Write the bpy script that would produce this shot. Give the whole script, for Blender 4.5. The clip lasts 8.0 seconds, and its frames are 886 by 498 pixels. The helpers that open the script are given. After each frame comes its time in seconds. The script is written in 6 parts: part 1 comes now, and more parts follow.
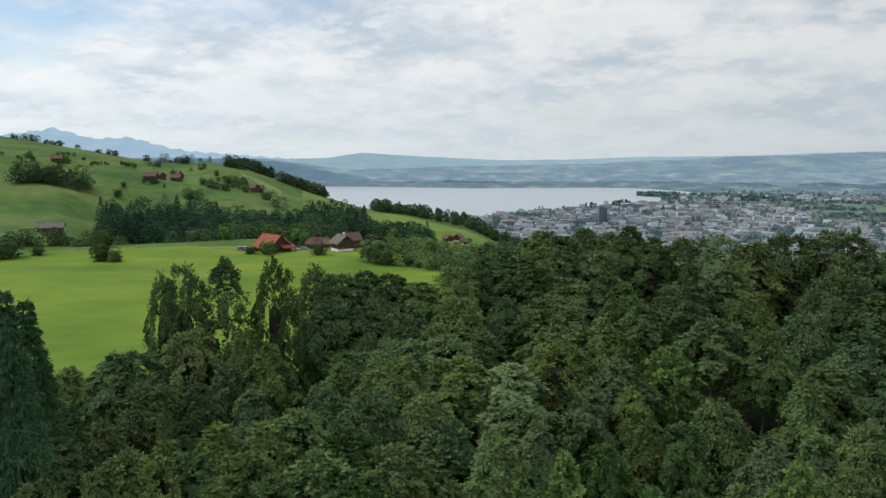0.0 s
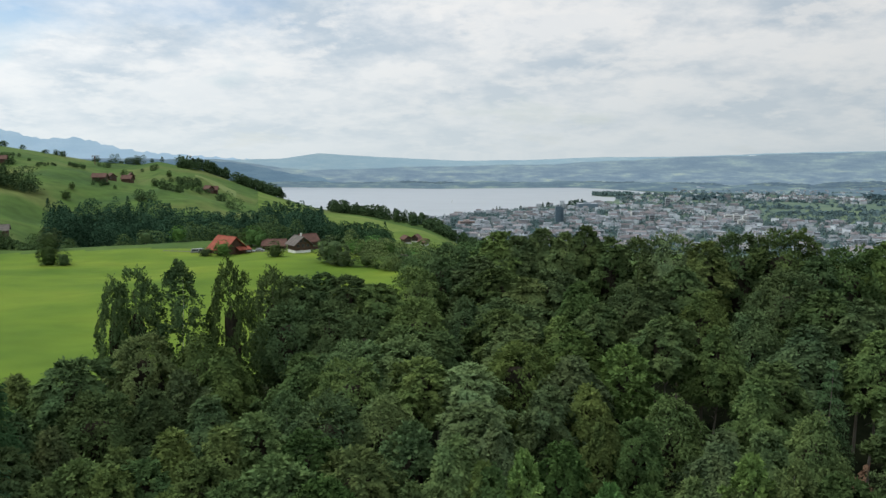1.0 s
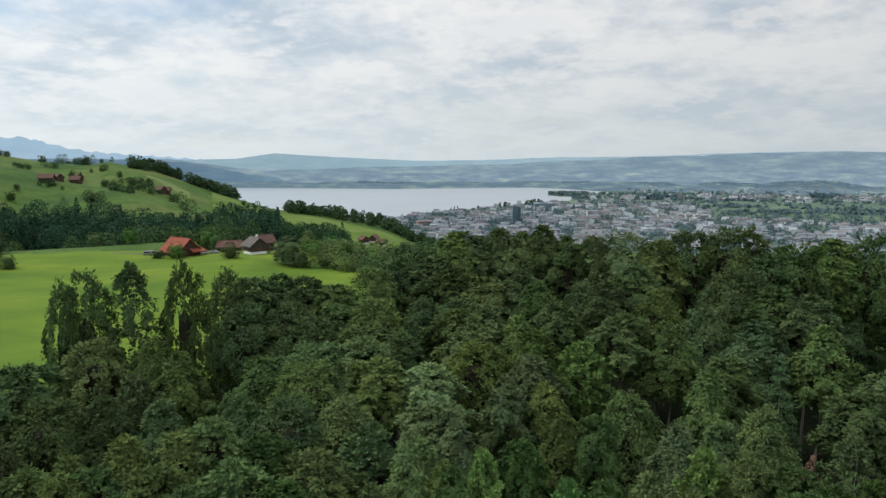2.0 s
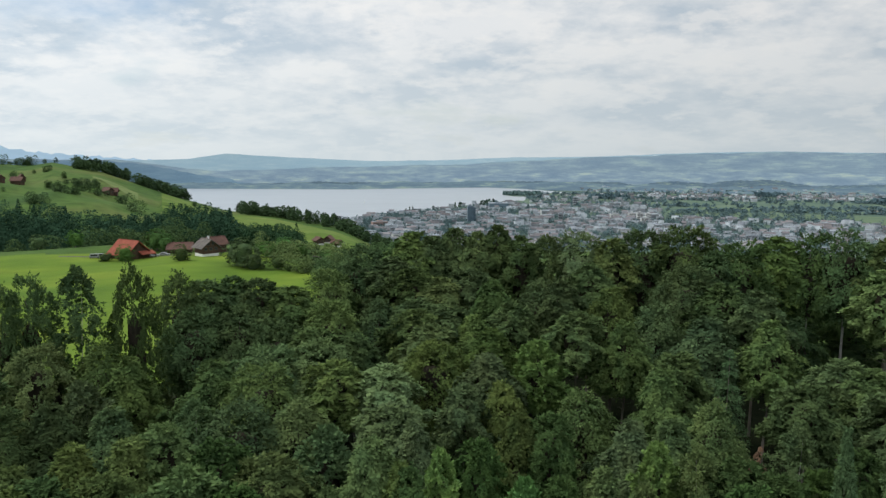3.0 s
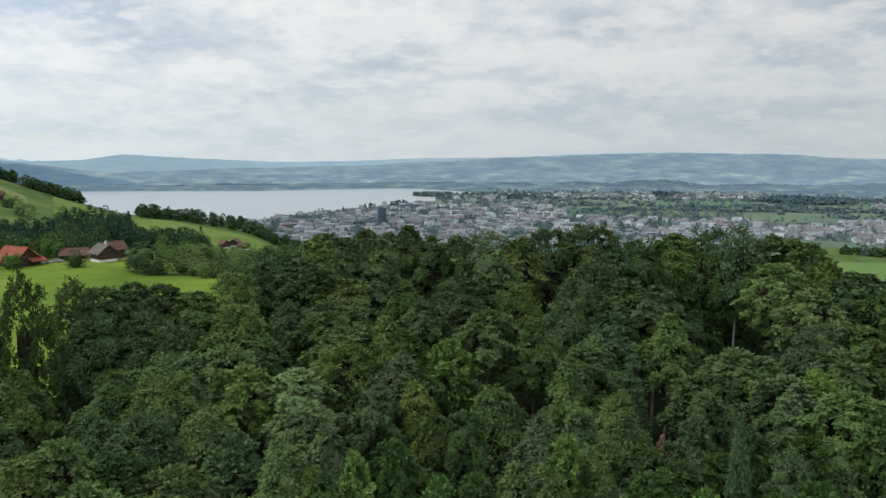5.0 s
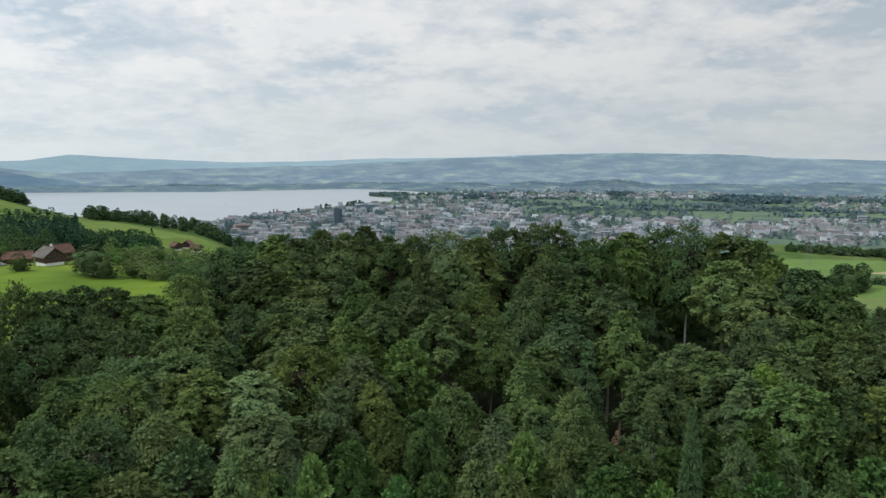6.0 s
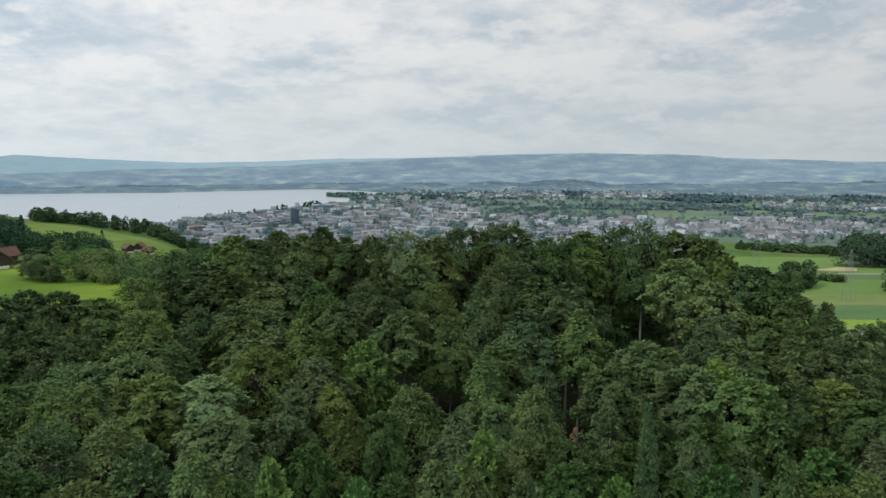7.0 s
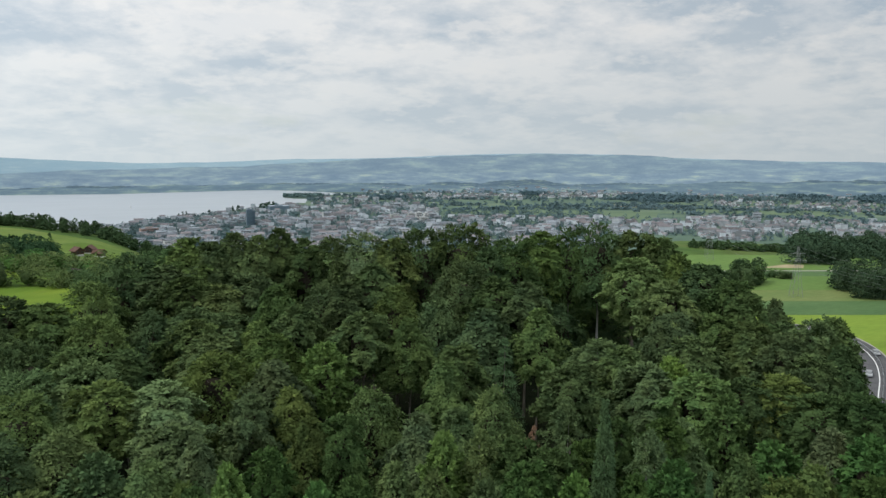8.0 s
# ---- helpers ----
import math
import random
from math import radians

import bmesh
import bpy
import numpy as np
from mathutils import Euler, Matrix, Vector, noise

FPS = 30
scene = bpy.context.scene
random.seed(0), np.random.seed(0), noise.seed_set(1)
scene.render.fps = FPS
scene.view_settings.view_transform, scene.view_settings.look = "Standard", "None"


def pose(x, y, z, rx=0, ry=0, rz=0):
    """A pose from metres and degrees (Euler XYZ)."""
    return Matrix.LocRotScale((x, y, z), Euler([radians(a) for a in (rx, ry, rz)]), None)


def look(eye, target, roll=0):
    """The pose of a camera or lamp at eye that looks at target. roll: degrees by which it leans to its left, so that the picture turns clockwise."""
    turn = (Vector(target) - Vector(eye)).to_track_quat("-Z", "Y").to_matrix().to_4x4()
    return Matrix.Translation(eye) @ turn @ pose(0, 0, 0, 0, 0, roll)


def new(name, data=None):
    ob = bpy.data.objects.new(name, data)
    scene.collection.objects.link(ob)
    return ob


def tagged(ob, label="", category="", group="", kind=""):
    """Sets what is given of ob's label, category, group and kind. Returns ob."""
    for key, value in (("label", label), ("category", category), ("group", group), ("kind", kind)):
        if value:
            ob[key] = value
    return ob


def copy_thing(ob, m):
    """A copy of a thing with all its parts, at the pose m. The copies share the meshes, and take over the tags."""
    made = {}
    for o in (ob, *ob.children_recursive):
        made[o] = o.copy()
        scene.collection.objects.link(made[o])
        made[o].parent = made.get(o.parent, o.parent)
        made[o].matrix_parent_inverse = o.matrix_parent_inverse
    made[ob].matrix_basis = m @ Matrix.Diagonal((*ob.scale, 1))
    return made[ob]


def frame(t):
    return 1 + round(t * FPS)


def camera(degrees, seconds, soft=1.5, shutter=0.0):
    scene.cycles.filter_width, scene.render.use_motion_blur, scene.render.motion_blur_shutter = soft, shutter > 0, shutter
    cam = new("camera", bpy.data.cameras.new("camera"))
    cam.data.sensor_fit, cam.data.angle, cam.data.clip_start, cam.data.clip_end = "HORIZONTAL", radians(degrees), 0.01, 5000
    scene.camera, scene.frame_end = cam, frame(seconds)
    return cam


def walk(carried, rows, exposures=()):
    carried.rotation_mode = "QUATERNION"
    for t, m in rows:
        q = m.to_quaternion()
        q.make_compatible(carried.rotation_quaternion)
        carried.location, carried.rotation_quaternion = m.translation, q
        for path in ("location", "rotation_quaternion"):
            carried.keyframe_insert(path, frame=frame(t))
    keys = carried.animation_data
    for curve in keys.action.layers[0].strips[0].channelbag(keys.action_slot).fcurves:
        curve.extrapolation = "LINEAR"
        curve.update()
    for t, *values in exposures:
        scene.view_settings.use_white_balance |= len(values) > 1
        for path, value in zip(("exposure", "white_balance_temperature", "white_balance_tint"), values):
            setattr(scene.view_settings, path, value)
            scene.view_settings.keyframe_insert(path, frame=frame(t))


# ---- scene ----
# The drone hovers about 45 m over the meadow's level and only turns to its right.
EYE = 45.0
cam = camera(63.0, 8.0, soft=1.45)
ROWS = [
    (0.0, 0.00, -7.50), (0.5, -1.70, -7.47), (1.0, -3.34, -7.46), (1.5, -5.00, -7.46), (3.0, -10.24, -7.44),
    (3.5, -12.10, -7.43), (4.0, -13.85, -7.40), (4.5, -15.59, -7.39), (6.0, -20.79, -7.36), (6.5, -22.46, -7.36),
    (7.0, -24.12, -7.35), (7.5, -25.77, -7.33), (8.0, -27.43, -7.32),
]
walk(cam, [(t, pose(0, 0, EYE, 90 + pitch, 0.03, yaw)) for t, yaw, pitch in ROWS])


# ---- world and sun ----
def make_world():
    world = bpy.data.worlds.new("overcast_sky")
    world.use_nodes = True
    nt = world.node_tree
    nt.nodes.clear()
    N, L = nt.nodes.new, nt.links.new
    out, bg = N("ShaderNodeOutputWorld"), N("ShaderNodeBackground")
    sky = N("ShaderNodeTexSky")
    sky.sky_type, sky.sun_disc = "NISHITA", False
    sky.sun_elevation, sky.sun_rotation = radians(54.8), radians(-75)
    sky.air_density, sky.dust_density = 1.0, 0.5
    scaled = N("ShaderNodeVectorMath"); scaled.operation = "SCALE"; scaled.inputs[3].default_value = 0.12
    L(sky.outputs[0], scaled.inputs[0])
    co, sep = N("ShaderNodeTexCoord"), N("ShaderNodeSeparateXYZ")
    L(co.outputs["Generated"], sep.inputs[0])
    # the cloud sheet lies flat overhead: directions are carried onto it
    up = N("ShaderNodeMath"); up.operation = "MAXIMUM"; up.inputs[1].default_value = 0.0; L(sep.outputs["Z"], up.inputs[0])
    lift = N("ShaderNodeMath"); lift.operation = "ADD"; lift.inputs[1].default_value = 0.26; L(up.outputs[0], lift.inputs[0])
    px = N("ShaderNodeMath"); px.operation = "DIVIDE"; L(sep.outputs["X"], px.inputs[0]); L(lift.outputs[0], px.inputs[1])
    py = N("ShaderNodeMath"); py.operation = "DIVIDE"; L(sep.outputs["Y"], py.inputs[0]); L(lift.outputs[0], py.inputs[1])
    sheet = N("ShaderNodeCombineXYZ"); L(px.outputs[0], sheet.inputs[0]); L(py.outputs[0], sheet.inputs[1]); sheet.inputs[2].default_value = 3.7

    def clouds(scale, detail, rough, low, high, c0, c1, shift=0.0):
        n = N("ShaderNodeTexNoise"); n.inputs["Scale"].default_value = scale
        n.inputs["Detail"].default_value, n.inputs["Roughness"].default_value = detail, rough
        n.inputs["Distortion"].default_value = 0.0
        add = N("ShaderNodeVectorMath"); add.operation = "ADD"; add.inputs[1].default_value = (shift, shift * 0.6, shift)
        L(sheet.outputs[0], add.inputs[0]); L(add.outputs[0], n.inputs["Vector"])
        r = N("ShaderNodeValToRGB")
        r.color_ramp.elements[0].position, r.color_ramp.elements[1].position = low, high
        r.color_ramp.elements[0].color, r.color_ramp.elements[1].color = (*c0, 1), (*c1, 1)
        L(n.outputs["Fac"], r.inputs[0])
        return r.outputs[0]

    billow = clouds(2.7, 10, 0.60, 0.39, 0.59, (0.50, 0.615, 0.725), (0.95, 0.97, 0.98), 4.0)
    bank = clouds(1.2, 6, 0.5, 0.38, 0.62, (0.60, 0.69, 0.79), (0.94, 0.955, 0.965), 21.0)
    mixed = N("ShaderNodeMix"); mixed.data_type = "RGBA"; mixed.inputs["Factor"].default_value = 0.22
    L(billow, mixed.inputs["A"]); L(bank, mixed.inputs["B"])
    puffs = clouds(6.5, 9, 0.60, 0.50, 0.63, (0, 0, 0), (0.62, 0.62, 0.62), 33.0)
    heads = N("ShaderNodeMix"); heads.data_type = "RGBA"; heads.inputs["B"].default_value = (1.0, 1.0, 0.99, 1)
    L(puffs, heads.inputs["Factor"]); L(mixed.outputs["Result"], heads.inputs["A"])
    tone = heads.outputs["Result"]
    cover = clouds(1.2, 7, 0.55, 0.27, 0.42, (0, 0, 0), (1, 1, 1), 11.0)
    veil = N("ShaderNodeMapRange"); veil.inputs["From Min"].default_value, veil.inputs["From Max"].default_value = -0.01, 0.17
    veil.inputs["To Min"].default_value, veil.inputs["To Max"].default_value = 0.85, 0.0
    L(sep.outputs["Z"], veil.inputs["Value"])
    open_sky = N("ShaderNodeMix"); open_sky.data_type = "RGBA"
    L(cover, open_sky.inputs["Factor"]); L(scaled.outputs[0], open_sky.inputs["A"]); L(tone, open_sky.inputs["B"])
    # the cloud sheet is brighter towards the hidden sun
    side = N("ShaderNodeVectorMath"); side.operation = "DOT_PRODUCT"; side.inputs[1].default_value = (-0.26, -0.07, 0.0)
    L(co.outputs["Generated"], side.inputs[0])
    gain = N("ShaderNodeMath"); gain.operation = "ADD"; gain.inputs[1].default_value = 0.98; L(side.outputs["Value"], gain.inputs[0])
    lit = N("ShaderNodeVectorMath"); lit.operation = "SCALE"
    low = N("ShaderNodeMix"); low.data_type = "RGBA"; low.inputs["B"].default_value = (0.71, 0.785, 0.815, 1)
    L(veil.outputs[0], low.inputs["Factor"]); L(open_sky.outputs["Result"], low.inputs["A"])
    # and an overcast sky is brighter overhead than at the horizon
    zenith = N("ShaderNodeMapRange"); zenith.inputs["From Min"].default_value, zenith.inputs["From Max"].default_value = 0.3, 0.85
    zenith.inputs["To Min"].default_value, zenith.inputs["To Max"].default_value = 1.0, 1.42
    L(sep.outputs["Z"], zenith.inputs["Value"])
    both = N("ShaderNodeMath"); both.operation = "MULTIPLY"; L(gain.outputs[0], both.inputs[0]); L(zenith.outputs[0], both.inputs[1])
    L(low.outputs["Result"], lit.inputs[0]); L(both.outputs[0], lit.inputs[3])
    L(lit.outputs[0], bg.inputs[0]); bg.inputs[1].default_value = 1.0
    L(bg.outputs[0], out.inputs[0])
    scene.world = world


make_world()
sun = new("sun", bpy.data.lights.new("sun", "SUN"))
sun.data.energy, sun.data.angle, sun.data.color = 1.5, radians(25), (1.0, 0.97, 0.88)
sun.matrix_world = look((-60, 16, 88), (0, 0, 0))


# ---- materials ----
def material(name, colours, scale=1.0, detail=6.0, rough=0.85, bump=0.0, bump_scale=None, metal=0.0, spec=0.3, coords="Object",
             stretch=(1, 1, 1), tint=0.0, second=None, island=0.0):
    """Noise-mottled surface. colours: two or three base colours along a ramp; second: (scale, strength) of a coarse mottling."""
    m = bpy.data.materials.new(name)
    m.use_nodes = True
    nt = m.node_tree
    N, L = nt.nodes.new, nt.links.new
    p = nt.nodes["Principled BSDF"]
    p.inputs["Roughness"].default_value, p.inputs["Metallic"].default_value = rough, metal
    p.inputs["Specular IOR Level"].default_value = spec
    co, mp = N("ShaderNodeTexCoord"), N("ShaderNodeMapping")
    mp.inputs["Scale"].default_value = stretch
    L(co.outputs[coords], mp.inputs[0])
    n = N("ShaderNodeTexNoise")
    n.inputs["Scale"].default_value, n.inputs["Detail"].default_value = scale, detail
    L(mp.outputs[0], n.inputs["Vector"])
    r = N("ShaderNodeValToRGB")
    for k, c in enumerate(colours):
        at = 0.3 + 0.4 * k / (len(colours) - 1)
        e = r.color_ramp.elements[k] if k < 2 else r.color_ramp.elements.new(at)
        e.position, e.color = at, (*c, 1)
    L(n.outputs["Fac"], r.inputs[0])
    colour = r.outputs[0]

    def varied(source, strength, colour):
        hsv, mr = N("ShaderNodeHueSaturation"), N("ShaderNodeMapRange")
        mr.inputs["To Min"].default_value, mr.inputs["To Max"].default_value = 1 - strength, 1 + strength
        L(source, mr.inputs["Value"]); L(mr.outputs[0], hsv.inputs["Value"]); L(colour, hsv.inputs["Color"])
        return hsv.outputs[0]

    if second:
        n2 = N("ShaderNodeTexNoise"); n2.inputs["Scale"].default_value, n2.inputs["Detail"].default_value = second[0], 4
        L(mp.outputs[0], n2.inputs["Vector"])
        colour = varied(n2.outputs["Fac"], second[1], colour)
    if tint:
        info = N("ShaderNodeObjectInfo"); colour = varied(info.outputs["Random"], tint, colour)
    if island:
        geo = N("ShaderNodeNewGeometry"); colour = varied(geo.outputs["Random Per Island"], island, colour)
    L(colour, p.inputs["Base Color"])
    if bump:
        nb, b = N("ShaderNodeTexNoise"), N("ShaderNodeBump")
        nb.inputs["Scale"].default_value, nb.inputs["Detail"].default_value = bump_scale or scale * 4, 8
        L(mp.outputs[0], nb.inputs["Vector"]); L(nb.outputs["Fac"], b.inputs["Height"])
        b.inputs["Strength"].default_value, b.inputs["Distance"].default_value = min(1.0, bump), 0.1
        L(b.outputs[0], p.inputs["Normal"])
    return m


def leaf_material(name, base, yellow, rough=0.55, through_light=0.07):
    """Leaves: the object's colour times a mottling by leaf and by bough, some light passing through."""
    m = bpy.data.materials.new(name)
    m.use_nodes = True
    nt = m.node_tree
    N, L = nt.nodes.new, nt.links.new
    p, out = nt.nodes["Principled BSDF"], nt.nodes["Material Output"]
    p.inputs["Roughness"].default_value, p.inputs["Specular IOR Level"].default_value = rough, 0.0
    info, geo, co = N("ShaderNodeObjectInfo"), N("ShaderNodeNewGeometry"), N("ShaderNodeTexCoord")
    n = N("ShaderNodeTexNoise"); n.inputs["Scale"].default_value, n.inputs["Detail"].default_value = 0.28, 3
    L(co.outputs["Object"], n.inputs["Vector"])
    mix = N("ShaderNodeMix"); mix.data_type = "RGBA"
    mix.inputs["A"].default_value, mix.inputs["B"].default_value = (*base, 1), (*yellow, 1)
    r = N("ShaderNodeMapRange"); r.inputs["From Min"].default_value, r.inputs["From Max"].default_value = 0.35, 0.65
    L(n.outputs["Fac"], r.inputs["Value"]); L(r.outputs[0], mix.inputs["Factor"])
    mul = N("ShaderNodeMix"); mul.data_type, mul.blend_type = "RGBA", "MULTIPLY"; mul.inputs["Factor"].default_value = 1
    L(mix.outputs["Result"], mul.inputs["A"]); L(info.outputs["Color"], mul.inputs["B"])
    hsv, mr = N("ShaderNodeHueSaturation"), N("ShaderNodeMapRange")
    mr.inputs["To Min"].default_value, mr.inputs["To Max"].default_value = 0.90, 1.10
    L(geo.outputs["Random Per Island"], mr.inputs["Value"]); L(mr.outputs[0], hsv.inputs["Value"]); L(mul.outputs["Result"], hsv.inputs["Color"])
    L(hsv.outputs[0], p.inputs["Base Color"])
    tr, ms = N("ShaderNodeBsdfTranslucent"), N("ShaderNodeMixShader")
    L(hsv.outputs[0], tr.inputs[0]); ms.inputs[0].default_value = through_light
    L(p.outputs[0], ms.inputs[1]); L(tr.outputs[0], ms.inputs[2]); L(ms.outputs[0], out.inputs[0])
    return m


M = {
    "leaf": leaf_material("broad_leaves", (0.070, 0.109, 0.049), (0.102, 0.141, 0.057)),
    "needle": leaf_material("needles", (0.054, 0.110, 0.056), (0.074, 0.134, 0.064), 0.6, 0.1),
    "bark": material("bark", [(0.09, 0.075, 0.06), (0.20, 0.18, 0.155)], 1.5, bump=0.6, stretch=(1, 1, 0.25), tint=0.2),
    # twigs made near-black: shade inside the crowns painted into their colour
    "twigs": material("shade_dark_twigs", [(0.026, 0.024, 0.018), (0.050, 0.044, 0.032)], 1.2, rough=1.0, spec=0.0),
    # lighter copy of the hill pasture, sunlight on the ridge painted in
    "slope": material("painted_sunlit_pasture", [(0.074, 0.124, 0.026), (0.108, 0.164, 0.034), (0.130, 0.172, 0.044)], 0.02, second=(0.1, 0.3), spec=0.05),
    "meadow": material("mown_meadow", [(0.072, 0.132, 0.019), (0.110, 0.176, 0.022), (0.158, 0.214, 0.028)], 0.022, bump=0.5, bump_scale=6,
                       stretch=(0.8, 1.3, 1), second=(0.12, 0.22), spec=0.06),
    "pasture": material("hill_pasture", [(0.042, 0.084, 0.023), (0.068, 0.119, 0.028), (0.114, 0.134, 0.044)], 0.014, bump=0.5, bump_scale=2,
                        second=(0.09, 0.5), spec=0.06),
    # near-black: the deep shade under the canopy is put into the colour
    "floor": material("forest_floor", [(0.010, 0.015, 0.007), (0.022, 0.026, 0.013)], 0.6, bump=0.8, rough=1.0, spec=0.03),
    # valley greens muted towards blue: haze of distance mixed into the colour
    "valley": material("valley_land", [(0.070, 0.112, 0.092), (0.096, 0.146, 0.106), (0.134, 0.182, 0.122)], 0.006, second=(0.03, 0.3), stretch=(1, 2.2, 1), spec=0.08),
    "water": material("lake_water", [(0.455, 0.49, 0.515), (0.50, 0.535, 0.56)], 0.004, rough=0.42, metal=0.9, spec=0.5, bump=0.0, bump_scale=0.05, stretch=(1, 3, 1)),
    "white": material("white_render", [(0.55, 0.56, 0.55), (0.68, 0.68, 0.66)], 0.5, tint=0.18, second=(3, 0.08)),
    # town walls, roofs and tiles greyed blue with painted-in haze
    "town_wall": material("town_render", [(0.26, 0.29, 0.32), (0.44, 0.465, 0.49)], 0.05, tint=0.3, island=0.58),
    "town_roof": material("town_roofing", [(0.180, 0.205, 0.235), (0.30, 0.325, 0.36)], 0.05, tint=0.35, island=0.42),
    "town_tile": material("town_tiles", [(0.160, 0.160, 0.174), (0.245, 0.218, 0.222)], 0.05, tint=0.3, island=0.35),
    "window": material("dark_glass", [(0.03, 0.035, 0.04), (0.05, 0.055, 0.06)], 1, rough=0.12, spec=0.6),
    "tile": material("orange_tiles", [(0.20, 0.050, 0.030), (0.30, 0.082, 0.048)], 0.5, bump=0.5, bump_scale=4, second=(3, 0.2)),
    "old_tile": material("weathered_tiles", [(0.082, 0.044, 0.036), (0.130, 0.068, 0.052)], 0.6, bump=0.5, bump_scale=4, second=(2, 0.3)),
    "grey_tile": material("grey_tiles", [(0.085, 0.076, 0.068), (0.145, 0.128, 0.115)], 0.6, bump=0.4, bump_scale=4, second=(2, 0.25)),
    "timber": material("dark_timber", [(0.045, 0.028, 0.020), (0.095, 0.055, 0.038)], 0.8, bump=0.4, stretch=(4, 4, 0.5), second=(5, 0.25)),
    "asphalt": material("asphalt", [(0.060, 0.060, 0.064), (0.105, 0.103, 0.105)], 0.25, bump=0.3, bump_scale=20, second=(3, 0.2)),
    "paint": material("road_paint", [(0.62, 0.62, 0.60), (0.78, 0.78, 0.76)], 2, rough=0.6),
    "steel": material("galvanised_steel", [(0.34, 0.35, 0.36), (0.46, 0.47, 0.48)], 2, rough=0.45, metal=0.7),
    "gravel": material("gravel", [(0.26, 0.245, 0.22), (0.38, 0.36, 0.33)], 1.2, bump=0.5, second=(8, 0.2)),
    "car": material("car_paint", [(0.26, 0.27, 0.28), (0.32, 0.33, 0.34)], 1, rough=0.3, tint=0.4, spec=0.6),
    "rubber": material("tyre_rubber", [(0.015, 0.015, 0.015), (0.03, 0.03, 0.03)], 8, rough=0.8),
    "tower": material("dark_tower_cladding", [(0.090, 0.140, 0.180), (0.115, 0.168, 0.210)], 0.05, rough=0.35, spec=0.5),
    "tower_window": material("blue_tinted_glass", [(0.050, 0.082, 0.108), (0.065, 0.100, 0.128)], 0.2, rough=0.3, spec=0.5),
    "peach": material("peach_render", [(0.33, 0.235, 0.205), (0.41, 0.30, 0.265)], 0.1, second=(0.5, 0.15)),
    "field_a": material("green_field", [(0.098, 0.170, 0.045), (0.130, 0.205, 0.054)], 0.02, second=(0.25, 0.28), stretch=(1, 3, 1), spec=0.08),
    "field_b": material("darker_field", [(0.068, 0.126, 0.048), (0.092, 0.154, 0.058)], 0.02, second=(0.25, 0.25), stretch=(1, 3, 1), spec=0.08),
    "field_c": material("lime_field", [(0.140, 0.222, 0.032), (0.190, 0.262, 0.040)], 0.02, second=(0.25, 0.22), stretch=(1, 3, 1), spec=0.08),
    "field_d": material("ripening_field", [(0.115, 0.168, 0.052), (0.158, 0.190, 0.068)], 0.02, second=(0.25, 0.25), stretch=(1, 3, 1), spec=0.08),
    "cloud": material("low_cloud", [(0.80, 0.82, 0.84), (0.86, 0.87, 0.88)], 0.01, rough=1.0, spec=0.0),
    "pylon": material("weathered_steel", [(0.17, 0.18, 0.185), (0.25, 0.26, 0.265)], 2, rough=0.6),
    # green blued on the plain, distance haze put into the colour
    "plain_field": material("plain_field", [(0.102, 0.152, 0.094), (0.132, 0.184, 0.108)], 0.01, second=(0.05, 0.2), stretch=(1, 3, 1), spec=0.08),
    "dead_leaf": leaf_material("dead_leaves", (0.140, 0.080, 0.055), (0.19, 0.11, 0.07)),
    "pine_bark": material("red_pine_bark", [(0.14, 0.075, 0.05), (0.24, 0.13, 0.09)], 1.5, bump=0.6, stretch=(1, 1, 0.3)),
    "birch_bark": material("birch_bark", [(0.34, 0.33, 0.30), (0.50, 0.49, 0.46)], 1.5, bump=0.4, stretch=(1, 1, 2.5), second=(4, 0.3)),
    "hay": material("dry_field", [(0.30, 0.245, 0.15), (0.40, 0.32, 0.20)], 0.05, second=(0.3, 0.2)),
}


# ---- helpers for meshes ----
def link_mesh(name, verts, faces, mats, parent=None, label="", index=None):
    me = bpy.data.meshes.new(name)
    verts = np.asarray(verts, dtype=np.float32)
    if isinstance(faces, np.ndarray):
        k = faces.shape[1]
        me.vertices.add(len(verts)); me.vertices.foreach_set("co", verts.ravel())
        me.loops.add(faces.size); me.loops.foreach_set("vertex_index", faces.ravel().astype(np.int32))
        me.polygons.add(len(faces)); me.polygons.foreach_set("loop_start", np.arange(0, faces.size, k, dtype=np.int32))
        me.polygons.foreach_set("loop_total", np.full(len(faces), k, dtype=np.int32))
    else:
        me.from_pydata([tuple(v) for v in verts.tolist()], [], faces)
    for m in mats if isinstance(mats, (list, tuple)) else [mats]:
        me.materials.append(m)
    if index is not None:
        me.polygons.foreach_set("material_index", np.asarray(index, dtype=np.int32))
    me.update(calc_edges=True)
    ob = new(name, me)
    if parent:
        ob.parent = parent
    if label:
        tagged(ob, label)
    return ob


def part(name, bm, material, parent, label=""):
    me = bpy.data.meshes.new(name)
    bm.normal_update()
    bm.to_mesh(me); bm.free()
    me.materials.append(material)
    ob = new(name, me)
    ob.parent = parent
    if label:
        tagged(ob, label)
    return ob


def box(bm, x0, y0, z0, x1, y1, z1, bevel=0.0):
    r = bmesh.ops.create_cube(bm, size=1.0)
    bmesh.ops.scale(bm, vec=(x1 - x0, y1 - y0, z1 - z0), verts=r["verts"])
    bmesh.ops.translate(bm, vec=((x0 + x1) / 2, (y0 + y1) / 2, (z0 + z1) / 2), verts=r["verts"])
    if bevel:
        edges = list({e for v in r["verts"] for e in v.link_edges})
        bmesh.ops.bevel(bm, geom=edges, offset=bevel, segments=1, affect="EDGES")


def smooth(a, b, x):
    t = np.clip((np.asarray(x, dtype=float) - a) / (b - a), 0, 1)
    return t * t * (3 - 2 * t)


